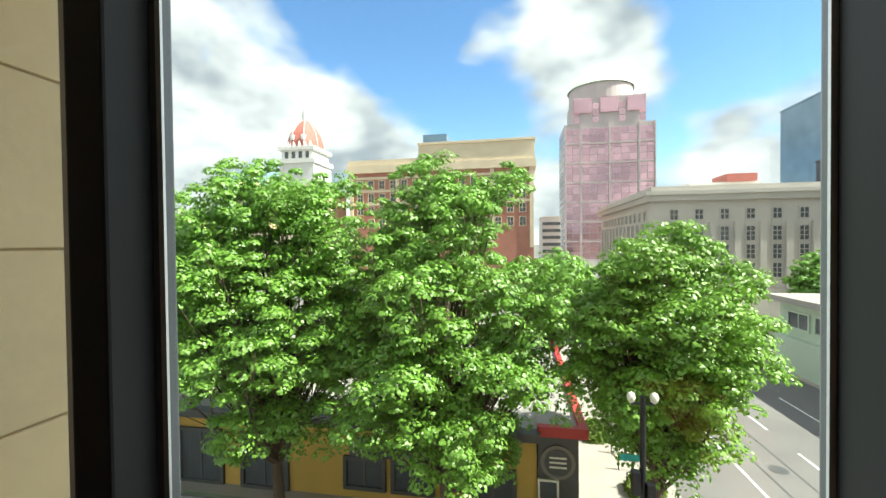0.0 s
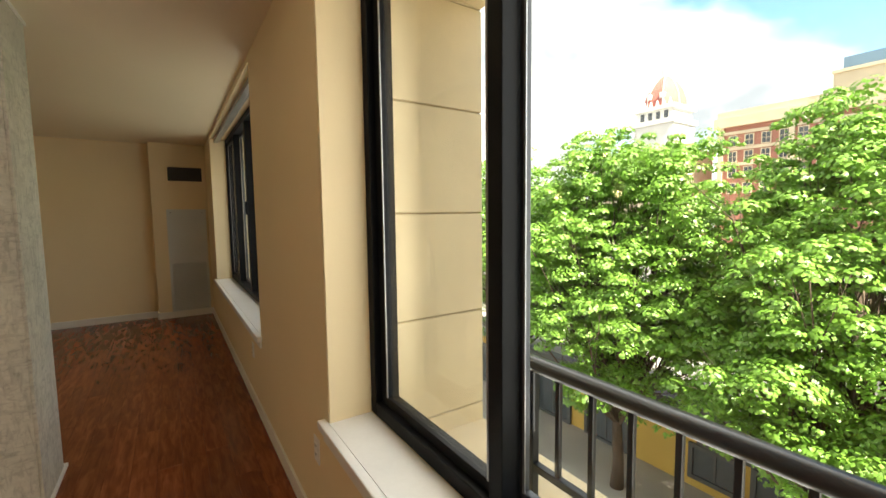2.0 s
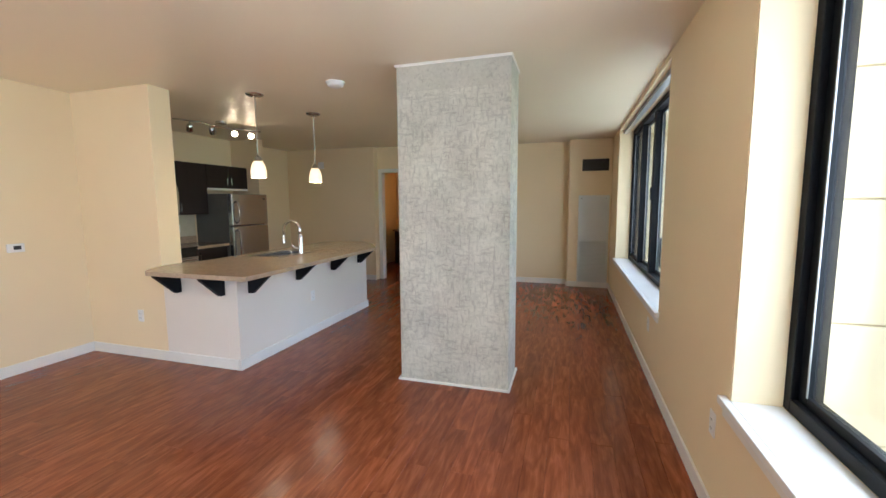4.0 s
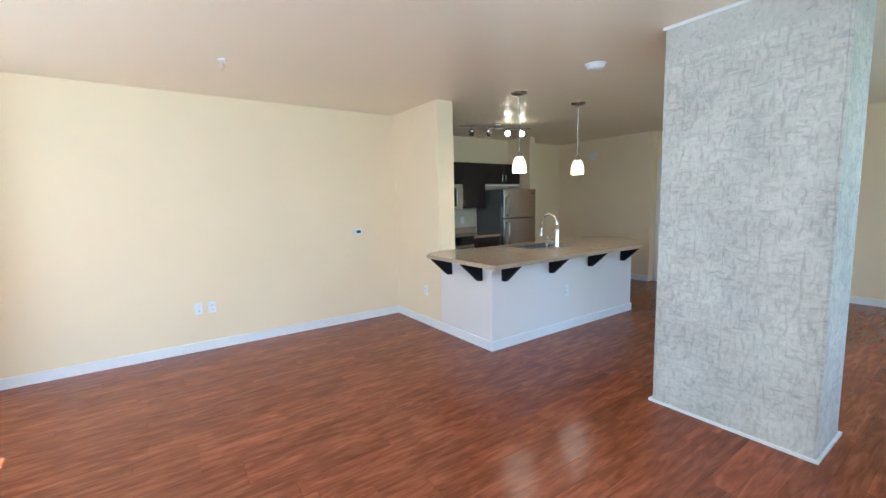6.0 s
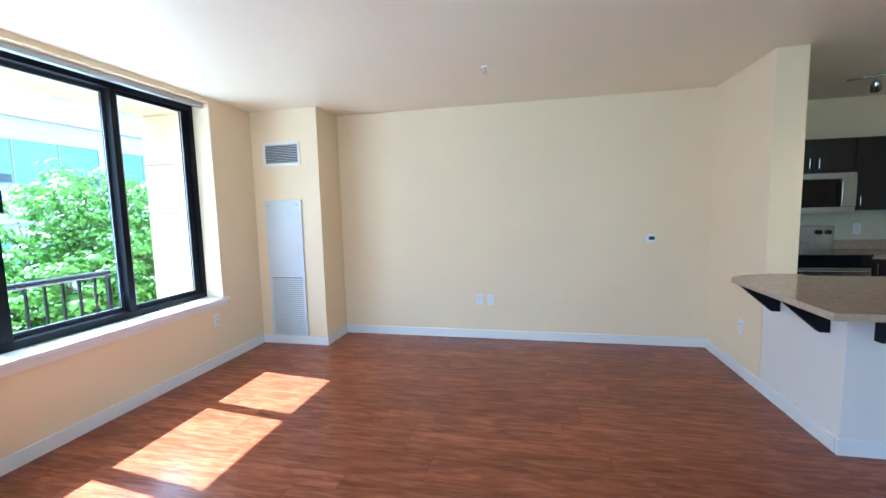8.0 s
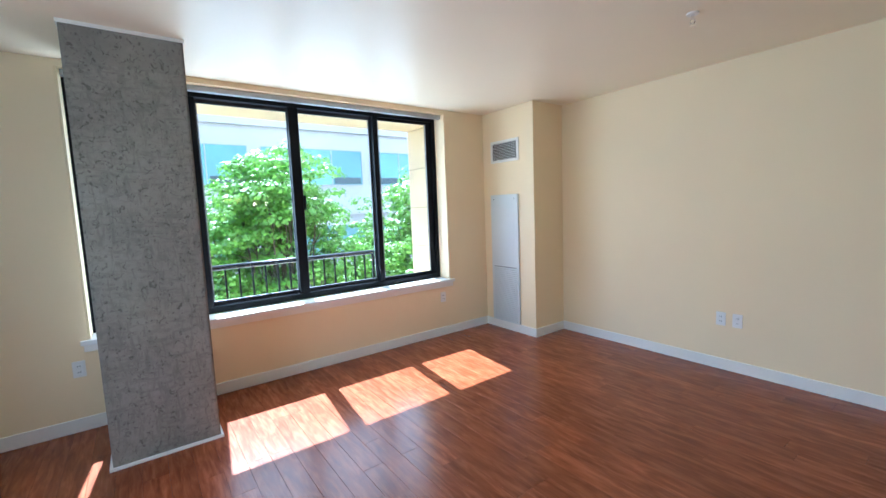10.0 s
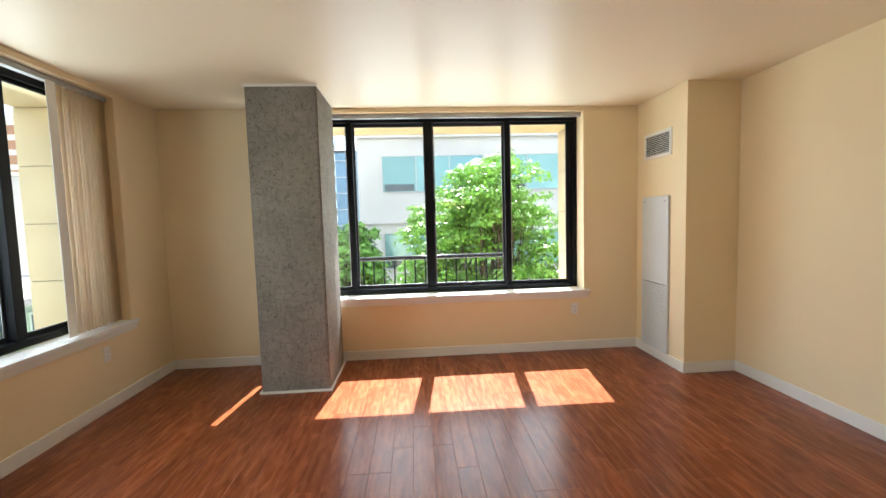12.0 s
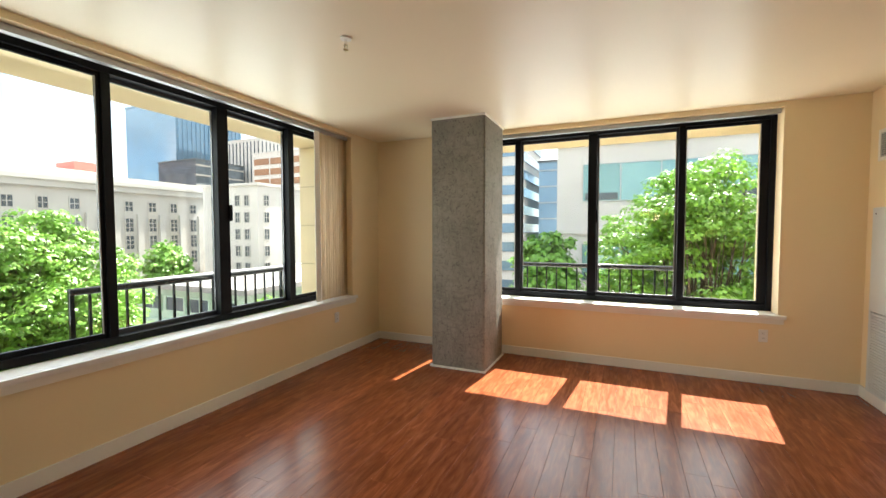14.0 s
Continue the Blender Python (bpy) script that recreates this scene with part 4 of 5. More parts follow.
# bathroom glimpse
bl = thing("bathroom_light", (XW - 2.15, -3.75, 2.1), "warm glowing light bar above a bathroom mirror", "wall light")
part("back_plate", box(XW - 2.2, XW - 2.17, -4.2, -3.3, 2.02, 2.14), STEEL, bl)
part("shade", box(XW - 2.169, XW - 2.08, -4.18, -3.32, 2.0, 2.13, 0.03), BATHG, bl, "glowing shade")
va = thing("vanity", (XW - 1.9, -3.9, 0), "dark bathroom vanity with a pale top", "vanity")
part("cabinet", box(XW - 2.19, XW - 1.65, -4.6, -3.2, 0.012, 0.82), ESPR, va)
part("top", box(XW - 2.195, XW - 1.62, -4.65, -3.15, 0.822, 0.86, 0.004), COUNTER, va)


# ---- outside: ground ----
G = -10.5
structure("ground", box(-1500, 1500, -1500, 1500, G - 1.0, G), ASPH, "worn grey asphalt and open ground", "ground")
structure("pavement", box(-60, 7.5, 11.5, 60, G + 0.002, G + 0.15, 0.02), PAVE, "pale concrete sidewalk along the shops", "pavement")
structure("pavement", box(23.5, 90, 24, 66, G + 0.002, G + 0.15, 0.02), PAVE, "pale concrete sidewalk across the side street", "pavement")
structure("pavement", box(-60, 6.5, YN + OUT, 4.2, G + 0.002, G + 0.15, 0.02), PAVE, "pale concrete sidewalk below the apartment", "pavement")
structure("pavement", box(11.5, 90, -60, 4.2, G + 0.002, G + 0.15, 0.02), PAVE, "pale concrete sidewalk by the office building", "pavement")
for x, y0, y1 in ((11.5, 20, 66), (15.5, 20, 26), (15.5, 29, 35), (15.5, 38, 44), (19.5, 20, 26), (19.5, 29, 35), (19.5, 38, 44)):
    structure("lane_line", box(x - 0.07, x + 0.07, y0, y1, G + 0.003, G + 0.008), PAINTW, "white painted lane line on the road", "road marking")
structure("lane_line", box(-50, 50, 7.7, 7.84, G + 0.003, G + 0.008), PAINTW, "white painted lane line on the road", "road marking")
for x in (12.6, 14.05):
    structure("tram_rail", box(x - 0.05, x + 0.05, 12, 120, G + 0.003, G + 0.007), DARKG, "dark steel rail set in the road", "rail")
man = single("manhole_cover", cyl(bmesh.new(), (13.4, 24, G + 0.006), 0.45, 0.008, n=24), DARKG, "round dark manhole cover in the road", "manhole cover")


# ---- outside: trees ----
def tree(x, y, top, low, rad, seed, leaves=26000, lm=None, base=G + 0.1, size=0.14):
    """A broad street tree: tapered trunk, limbs reaching into lobes, and a crown of single leaves hung round the lobes."""
    rng, nr = random.Random(seed), np.random.default_rng(seed)
    t = thing("street_tree", (x, y, base), "leafy green street tree with a broad uneven crown", "tree", "street trees")
    hc = (top + low) / 2
    hh = (top - low) / 2
    lobes = []
    for i in range(84):
        for _ in range(30):
            d = Vector((rng.gauss(0, 1), rng.gauss(0, 1), rng.gauss(0.1, 0.9))).normalized()
            k = rng.uniform(0.45, 0.86)
            shrink = 1.0 - 0.12 * max(0, d.z) ** 2
            c = Vector((x + d.x * rad * k * shrink, y + d.y * rad * k * shrink, hc + d.z * hh * k))
            if all((c - o[0]).length > rad * 0.175 for o in lobes):
                break
        lobes.append((c, rad * rng.uniform(0.20, 0.34)))
    bm = tube(bmesh.new(), [(x, y, base), (x + 0.05, y, base + 1.2), (x - 0.08, y + 0.05, base + 2.6), (x, y, low + hh * 0.35), (x + 0.1, y, hc + hh * 0.35)], [0.30, 0.23, 0.21, 0.17, 0.05], 10)
    part("trunk", bm, BARK, t, "", True)
    bm = bmesh.new()
    for c, r in lobes:
        f = rng.uniform(0.15, 0.85)
        z0 = base + 2.4 + (max(low + hh * 0.3, base + 3.0) - base - 2.4) * f
        s = Vector((x, y, min(z0, c.z - 0.2)))
        mid = s.lerp(c, 0.5) + Vector((rng.uniform(-0.3, 0.3), rng.uniform(-0.3, 0.3), -0.15))
        tube(bm, [s, mid, c], [0.085, 0.05, 0.015], 6)
        for _ in range(3):
            e = c + Vector((rng.uniform(-1, 1), rng.uniform(-1, 1), rng.uniform(-0.4, 1))) * r * 0.8
            tube(bm, [mid.lerp(c, rng.random()), e], [0.025, 0.008], 4)
    part("limbs", bm, BARK, t, "", True)
    # leaves lie on the shells of small tufts hung round the lobes
    tufts = []
    for c, r in lobes:
        for _ in range(22):
            d = Vector((rng.gauss(0, 1), rng.gauss(0, 1), rng.gauss(0.25, 0.8))).normalized()
            tufts.append((*(c + Vector((d.x, d.y, d.z * 0.8)) * r * rng.uniform(0.55, 1.15)), rng.uniform(0.22, 0.44)))
    tf = np.array(tufts)
    pick = nr.integers(0, len(tf), leaves)
    d = nr.normal(size=(leaves, 3))
    d[:, 2] = np.abs(d[:, 2]) * 0.9 - 0.25
    d /= np.linalg.norm(d, axis=1)[:, None]
    P = tf[pick, :3] + d * tf[pick, 3][:, None] * nr.uniform(0.75, 1.05, leaves)[:, None] * np.array([1.25, 1.25, 0.75])
    out = d + np.array([0, 0, 0.55])
    out /= np.linalg.norm(out, axis=1)[:, None]
    along = np.cross(out, nr.normal(size=(leaves, 3)))
    along = along + d * 0.9 + np.array([0, 0, -0.55])
    along -= out * (along * out).sum(1)[:, None]
    along /= np.linalg.norm(along, axis=1)[:, None] + 1e-9
    side = np.cross(out, along)
    L = size * nr.uniform(0.7, 1.25, leaves)[:, None]
    v = np.stack([P - along * L * 0.5, P + side * L * 0.46 + along * L * 0.02 - out * L * 0.10, P + along * L * 0.55 - out * L * 0.12, P - side * L * 0.46 + along * L * 0.02 - out * L * 0.10], 1).reshape(-1, 3)
    me = bpy.data.meshes.new("crown")
    i4 = np.arange(leaves)[:, None] * 4
    tri = np.concatenate([i4 + np.array([[0, 1, 2]]), i4 + np.array([[0, 2, 3]])], 1).reshape(-1, 3)
    me.from_pydata(v.tolist(), [], tri.tolist())
    me.materials.append(lm or LEAF)
    under(new("crown", me), t)
    return t


tree(-2.5, 15.0, 5.6, -8.8, 4.3, 11, 150000, None, G + 0.1, 0.115)
tree(-9.6, 15.3, 5.7, -7.6, 4.7, 12, 150000, None, G + 0.1, 0.115)
tree(5.1, 15.8, 2.45, -6.9, 3.4, 13, 120000, LEAF2, G + 0.1, 0.115)
tree(-17.5, 17.0, 5.6, -7.0, 5.0, 14, 50000)
tree(3.2, 34.0, 0.9, -7.0, 3.4, 15, 12000, None, G + 0.1, 0.3)
tree(14.0, -5.2, 4.2, -6.5, 3.6, 16, 95000, LEAF2, G + 0.1, 0.11)
tree(12.6, -10.8, 3.4, -6.5, 3.8, 17, 90000, LEAF2, G + 0.1, 0.11)
tree(25.0, 1.9, 2.2, -6.0, 2.2, 18, 9000, None, G + 0.1, 0.3)
tree(15.5, 15.5, -2.2, -8.0, 2.8, 19, 12000, LEAF2, G + 0.1, 0.24)
tree(33.0, 52.0, 0.2, -8.0, 3.0, 20, 6000, None, G + 0.1, 0.4)


def shrub(x, y, r, n, seed, flower=False):
    nr = np.random.default_rng(seed)
    d = nr.normal(size=(n, 3))
    d[:, 2] = np.abs(d[:, 2])
    d /= np.linalg.norm(d, axis=1)[:, None]
    P = np.array([x, y, G + 0.16]) + d * r * nr.uniform(0.5, 1.1, n)[:, None]
    a, b2 = nr.normal(size=(n, 3)) * 0.09, nr.normal(size=(n, 3)) * 0.09
    v = np.stack([P - a, P + b2, P + a, P - b2], 1).reshape(-1, 3)
    me = bpy.data.meshes.new("shrub")
    me.from_pydata(v.tolist(), [], (np.arange(n)[:, None] * 4 + np.array([[0, 1, 2, 3]])).tolist())
    me.materials.append(FLOWER if flower else HEDGE)
    tagged(new("flower_bed" if flower else "shrub", me), "bright yellow flowers by the shop corner" if flower else "small green shrub in a sidewalk bed", "plant", "street planting")


for i, (x, y, r, f) in enumerate(((3.0, 16.4, 0.7, 0), (2.1, 16.9, 0.5, 1), (5.4, 17.5, 0.8, 0), (5.9, 20.5, 0.8, 0), (4.6, 26, 0.9, 0), (3.9, 15.8, 0.5, 0))):
    shrub(x, y, r, 1500, 40 + i, bool(f))

# street lamp and signs on the corner
sl = thing("street_lamp", (3.3, 11.3, G), "black street lamp post with two white globes and signs", "street lamp")
part("pole", tube(bmesh.new(), [(3.3, 11.3, G + 0.15), (3.3, 11.3, G + 0.9), (3.3, 11.3, G + 1.0), (3.3, 11.3, -2.5)], [0.16, 0.14, 0.09, 0.07], 12), RAILM, sl)
part("cross_arm", tube(bmesh.new(), [(3.02, 11.3, -2.7), (3.58, 11.3, -2.7)], [0.035, 0.035], 8), RAILM, sl)
for x in (3.02, 3.58):
    part("globe", lathe(bmesh.new(), (x, 11.3, -2.68), [(0.04, 0), (0.09, 0.06), (0.11, 0.15), (0.08, 0.25), (0.0, 0.29)], 16), SIGNW, sl, "pale lamp globe", True)
part("street_sign", box(2.75, 3.22, 11.28, 11.3, -4.2, -4.04), SIGNT, sl, "teal street name sign")
part("signal_box", box(3.0, 3.2, 11.1, 11.3, -5.0, -4.4, 0.02), RAILM, sl, "black signal head")
part("signal_box", box(3.36, 3.56, 11.1, 11.3, -5.3, -4.7, 0.02), RAILM, sl, "black signal head")
for i in range(5):
    y = 19 + i * 1.7
    bm = tube(bmesh.new(), [(5.2, y, G + 0.15), (5.2, y, G + 0.95), (5.35, y, G + 1.02), (5.75, y, G + 1.02), (5.9, y, G + 0.95), (5.9, y, G + 0.15)], [0.03] * 6, 8)
    single("bike_rack", bm, RAILM, "dark metal hoop bicycle rack on the sidewalk", "bike rack", "bike racks", True)


# ---- outside: buildings ----
def building(name, x0, x1, y0, y1, top, wall, roof, label, parapet=0.5):
    h = thing(name, ((x0 + x1) / 2, (y0 + y1) / 2, G), label, "building")
    part("wall", box(x0, x1, y0, y1, G, top), wall, h)
    if parapet:
        part("roof", box(x0 - 0.3, x1 + 0.3, y0 - 0.3, y1 + 0.3, top + 0.002, top + parapet), roof, h)
    return h


def windows_on(h, face, at, us, zs, w, ht, glass, trim=None, depth=0.12, bars=(1, 2)):
    """Rows of windows on a face: 'x-' or 'y-' looks that way; at is its plane."""
    def local(u0, u1, d0, d1, z0, z1, bm):
        return bx(bm, u0, u1, d0, d1, z0, z1) if face[0] == "y" else bx(bm, d0, d1, u0, u1, z0, z1)
    g = mesh_of(local(-w / 2, w / 2, -0.02, 0.02, 0, ht, bmesh.new()), "window", glass)
    f = None
    if trim:
        bm = bmesh.new()
        t = min(0.18, w * 0.12) if trim is not ALU else 0.05
        for u0, u1, z0, z1 in ((-w / 2 - t, -w / 2, -t, ht + t), (w / 2, w / 2 + t, -t, ht + t), (-w / 2, w / 2, ht, ht + t), (-w / 2, w / 2, -t, 0)):
            local(u0, u1, -depth, 0.02, z0, z1, bm)
        for i in range(1, bars[0] + 1):
            u = -w / 2 + i * w / (bars[0] + 1)
            local(u - 0.05, u + 0.05, -0.06, -0.021, 0, ht, bm)
        for i in range(1, bars[1] + 1):
            z = i * ht / (bars[1] + 1)
            local(-w / 2, w / 2, -0.06, -0.021, z - 0.05, z + 0.05, bm)
        f = mesh_of(bm, "frame", trim)
    for z in zs:
        for u in us:
            ob = new("window", g)
            ob.parent = h
            ob.location = Vector((u, at - 0.03, z) if face[0] == "y" else (at - 0.03, u, z)) - h.location
            if f:
                o2 = new("frame", f)
                o2.parent = ob


def span(a, b2, n):
    return [a + (b2 - a) * (i + 0.5) / n for i in range(n)]


# yellow shop across the street
sh = building("shop_building", -24, 0.9, 18, 34, -6.7, YELLOW, ROOFG, "low yellow stucco shop with a pale flat roof", 0.0)
part("roof", box(-24.3, 1.0, 17.7, 34.2, -6.698, -6.45), ROOFG, sh)
# eave coloured dark grey to stand for the shade there
part("eave", box(-24.4, 1.0, 17.1, 17.69, -6.75, -6.4), DARKG, sh, "eave with its shade painted in as dark grey")
part("sign_board", box(-7.6, -3.9, 17.86, 17.98, -8.35, -7.45), DARKG, sh, "dark shop sign with pale letters")
for ch, x in (("H", -7.2), ("S", -4.25)):
    cu = bpy.data.curves.new("letter", "FONT")
    cu.body, cu.size, cu.extrude, cu.align_x = ch, 0.75, 0.02, "CENTER"
    cu.materials.append(SIGNW)
    o = new("letter", cu)
    o.parent = sh
    o.matrix_local = Matrix.Translation(Vector((x, 17.84, -8.16)) - sh.location) @ Matrix.Rotation(math.pi / 2, 4, "X")
windows_on(sh, "y-", 18, (-6.9, -4.6, -1.0), (-9.75,), 1.7, 1.2, GLASSD, DARKG, bars=(1, 0))
windows_on(sh, "y-", 18, (-12, -15.5, -19, -22), (-10.2,), 2.2, 2.4, GLASSD, DARKG, bars=(1, 0))
for i, x in enumerate((-17, -11, -5)):
    part("roof_unit", box(x, x + 1.8, 22 + i, 24 + i, -6.448, -5.3, 0.05), ALU, sh, "metal rooftop unit")
cs = building("corner_shop", 0.95, 2.6, 17.8, 33, -6.6, DARKG, REDP, "dark grey corner shop front with red trim", 0.0)
part("roof", box(0.92, 2.6, 17.8, 33, -6.598, -6.4), ROOFG, cs)
part("red_trim", box(0.9, 2.95, 17.45, 17.79, -6.62, -6.2), REDP, cs, "red awning edge")
part("red_trim", box(2.61, 2.95, 17.8, 33, -6.62, -6.2), REDP, cs, "red awning edge")
bm = cyl(bmesh.new(), (1.75, 17.76, -7.8), 0.72, 0.06, "Y", 32)
part("sign_disc", bm, mat("grey_sign_ring", (0.2, 0.18, 0.16), 0.6), cs, "round shop sign")
bm = cyl(bmesh.new(), (1.75, 17.725, -7.8), 0.56, 0.06, "Y", 32)
part("sign_disc", bm, DARKG, cs)
for i in range(3):
    part("sign_bar", box(1.4, 2.1, 17.68, 17.694, -7.62 - i * 0.2, -7.54 - i * 0.2), SIGNW, cs)
windows_on(cs, "y-", 17.8, (1.35,), (-10.2,), 0.7, 1.6, GLASSD, SIGNW, bars=(0, 0))

# brick hotel
ho = building("brick_hotel", -46.5, 4.2, 110, 140, 21.0, BRICKR, CREAMST, "red brick hotel with cream cornice and bands", 0.0)
part("cornice", box(-47.3, 4.9, 109.2, 140, 21.002, 23.2), CREAMST, ho, "cream cornice")
part("parapet", box(-46.8, -26.5, 109.6, 140, 23.202, 24.6), CREAMST, ho, "cream parapet")
part("parapet", box(-26.4, 4.5, 109.6, 140, 23.202, 28.0), CREAMST, ho, "tall cream parapet")
part("parapet_cap", box(-26.6, 4.8, 109.2, 140, 28.002, 28.6), CREAMST, ho)
for z in (19.2, 15.6, 12.0):
    part("band", box(-46.8, 4.5, 109.75, 109.99, z, z + 0.7), CREAMST, ho, "cream stone band")
for x in (-46.4, -33, -20, -7, 3.2):
    part("pilaster", box(x, x + 1.0, 109.6, 109.99, 0, 21.0), CREAMST, ho)
windows_on(ho, "y-", 110, span(-45, 3, 15), (16.6, 13.0, 9.4, 5.8), 1.5, 2.2, GLASSD, CREAMST, bars=(1, 1))
part("rooftop_box", box(-27, -20, 118, 126, 24.6, 33.0), GLASSB, ho, "blue-grey glass roof box")

# domed tower
dt = thing("domed_tower", (-119.5, 225, G), "white terracotta tower with a red tiled dome", "tower")
part("shaft", box(-130, -109, 214, 236, G, 47), WHITEST, dt)
part("cornice", box(-131, -108, 213, 237, 47.002, 49.5), WHITEST, dt)
part("belfry", box(-129, -110, 215, 235, 49.502, 54.5), WHITEST, dt)
part("cornice", box(-130.5, -108.5, 213.5, 236.5, 54.502, 56.5), WHITEST, dt)
for i in range(6):
    a = -129 + i * 3.4
    part("finial", cyl(bmesh.new(), (a + 1.1, 214.5, 58), 1.0, 3.0, r2=0.2, n=6), WHITEST, dt)
prof = [(10.6, 0), (10.2, 4), (8.6, 9), (6.2, 13), (3.4, 16), (2.0, 17)]
bm = lathe(bmesh.new(), (-119.5, 225, 56.5), prof, 8)
bmesh.ops.rotate(bm, verts=bm.verts, cent=(-119.5, 225, 0), matrix=Matrix.Rotation(math.pi / 8, 3, "Z"))
part("dome", bm, REDTILE, dt, "red tiled dome")
for i in range(8):
    a = math.pi / 8 + i * math.pi / 4
    part("rib", tube(bmesh.new(), [(-119.5 + (r + 0.1) * math.cos(a), 225 + (r + 0.1) * math.sin(a), 56.5 + h) for r, h in prof], [0.22] * 6, 6), WHITEST, dt)
part("lantern", cyl(bmesh.new(), (-119.5, 225, 76), 1.8, 5, n=10), WHITEST, dt)
part("spire", cyl(bmesh.new(), (-119.5, 225, 80.5), 1.2, 4, r2=0.1, n=8), WHITEST, dt)
for x in (-116, -122.5):
    part("dormer", box(x - 1.0, x + 1.0, 214.8, 218, 60.5, 63.5, 0.3), WHITEST, dt)
windows_on(dt, "y-", 215, span(-128, -111, 4), (50,), 2.2, 3.8, GLASSD)
dt.location.x -= 3.0

# pink glass tower
pt = thing("glass_tower", (53, 270, G), "tall pink mirrored glass tower with a rounded crown", "tower")
part("body", box(28, 79, 258, 290, G, 71), PINKST, pt)
part("body", box(33, 74, 258.5, 288, 71.002, 87), PINKST, pt)
part("crown", cyl(bmesh.new(), (52, 277, 91.5), 19, 9, n=40), PINKST, pt)
part("dome", lathe(bmesh.new(), (52, 277, 96.0), [(20, 0), (18, 2.4), (10, 4.6), (0, 5.4)], 40), GREENP, pt, "pale domed roof", True)
for u in (38.5, 53.5, 68.5):
    part("crown_window", box(u - 5, u + 5, 257.2, 258.4, 77.5, 86.0), GLASSP, pt, "rose coloured recessed bay")
for z in span(G, 71, 7):
    part("floor_band", box(28, 79, 257.2, 257.98, z - 6.3, z - 5.4), PINKST, pt)
for u in (28.4, 37.0, 53.5, 70.0, 78.6):
    part("corner_fin", box(u - 0.4, u + 0.4, 257.0, 257.98, G, 71), PINKST, pt)
zs = [G + 1.2 + i * 3.9 for i in range(20)]
windows_on(pt, "y-", 258, span(38, 69, 7), zs, 4.2, 3.6, GLASSP)
windows_on(pt, "y-", 258, (30.6, 34.6, 72.4, 76.4), zs, 3.7, 3.6, GLASSP)
windows_on(pt, "x-", 28, span(260, 288, 6), zs, 3.4, 2.3, GLASSD)
windows_on(pt, "y-", 258.5, (35.0, 46.0, 61.0, 72.0), (72, 76, 80), 3.4, 3.3, GLASSP)

# courthouse
ch = building("stone_courthouse", 21, 52, 70, 110, 7.6, GREYST, GREYST, "long grey limestone courthouse with tall windows", 0.0)
part("cornice", box(20.2, 52.5, 69.2, 110, 7.602, 8.5), GREYST, ch)
part("cornice", box(19.8, 52.8, 68.8, 110, 8.502, 9.1), GREYST, ch)
part("parapet", box(20.8, 52.2, 69.8, 110, 9.102, 9.9), GREYST, ch)
part("base_course", box(20.7, 52.2, 69.7, 110, G, G + 4.5), GREYST, ch)
us = span(22.4, 51, 8)
windows_on(ch, "y-", 70, us, (4.7,), 1.1, 1.5, GLASSD, GREYST, bars=(1, 1))
windows_on(ch, "y-", 70, us, (1.4, -1.4, -4.2), 1.15, 2.1, GLASSD, GREYST, bars=(1, 2))
for u in span(20.8, 52.2, 9):
    part("pilaster", box(u - 0.45, u + 0.45, 69.5, 69.99, G + 4.6, 4.2), GREYST, ch)
windows_on(ch, "x-", 21, span(72, 108, 12), (4.7,), 1.1, 1.5, GLASSD, GREYST, bars=(1, 1))
windows_on(ch, "x-", 21, span(72, 108, 12), (-1.4, 1.4), 1.15, 2.1, GLASSD, GREYST, bars=(1, 2))
for u in span(70.5, 109, 13):
    part("pilaster", box(20.5, 20.99, u - 0.5, u + 0.5, G + 4.6, 4.2), GREYST, ch)
part("roof_house", box(32, 44, 85, 100, 9.902, 12.2), WHITEST, ch)
part("roof_house", box(38, 43, 84, 90, 12.202, 13.6), REDTILE, ch, "red rooftop housing")

# blue slab tower, banded tower, striped tower
bt = building("blue_tower", 133, 171, 200, 240, 66, GLASSB, GLASSB, "tall blue glass office slab", 0.8)
for u in span(133, 171, 16):
    part("fin", box(u - 0.15, u + 0.15, 199.6, 199.98, G, 66), GLASSB, bt)
for z in span(G, 66, 20):
    part("floor_line", box(133, 171, 199.75, 199.98, z - 0.12, z + 0.12), GLASSB, bt)
dkt = building("dark_tower", 118, 142, 165, 190, 32, GLASSD, DARKG, "dark glass office block with pale bands", 0.6)
for z in span(G, 32, 10):
    part("band", box(117.8, 142.2, 164.7, 164.98, z - 0.35, z + 0.35), PAVE, dkt)
st = building("striped_tower", 146, 170, 158, 180, 46, WHITEB, WHITEB, "white tower with narrow vertical window strips", 0.5)
for u in span(146, 170, 10):
    part("window_strip", box(u - 0.3, u + 0.3, 157.8, 157.98, G, 45), GLASSD, st)
for u in span(158, 180, 9):
    part("window_strip", box(145.8, 145.98, u - 0.3, u + 0.3, G, 45), GLASSD, st)
bb = building("banded_tower", 112, 150, 92, 125, 30, WHITEB, WHITEB, "office tower with brown bands between white floors", 0.5)
for z in span(G + 2, 29, 10):
    for u in span(92.5, 124.5, 4):
        part("brown_band", box(111.75, 111.98, u - 3.6, u + 3.6, z - 1.25, z + 1.0), BANDB, bb)
    for u in span(112.5, 149.5, 4):
        part("brown_band", box(u - 4.2, u + 4.2, 91.75, 91.98, z - 1.25, z + 1.0), BANDB, bb)

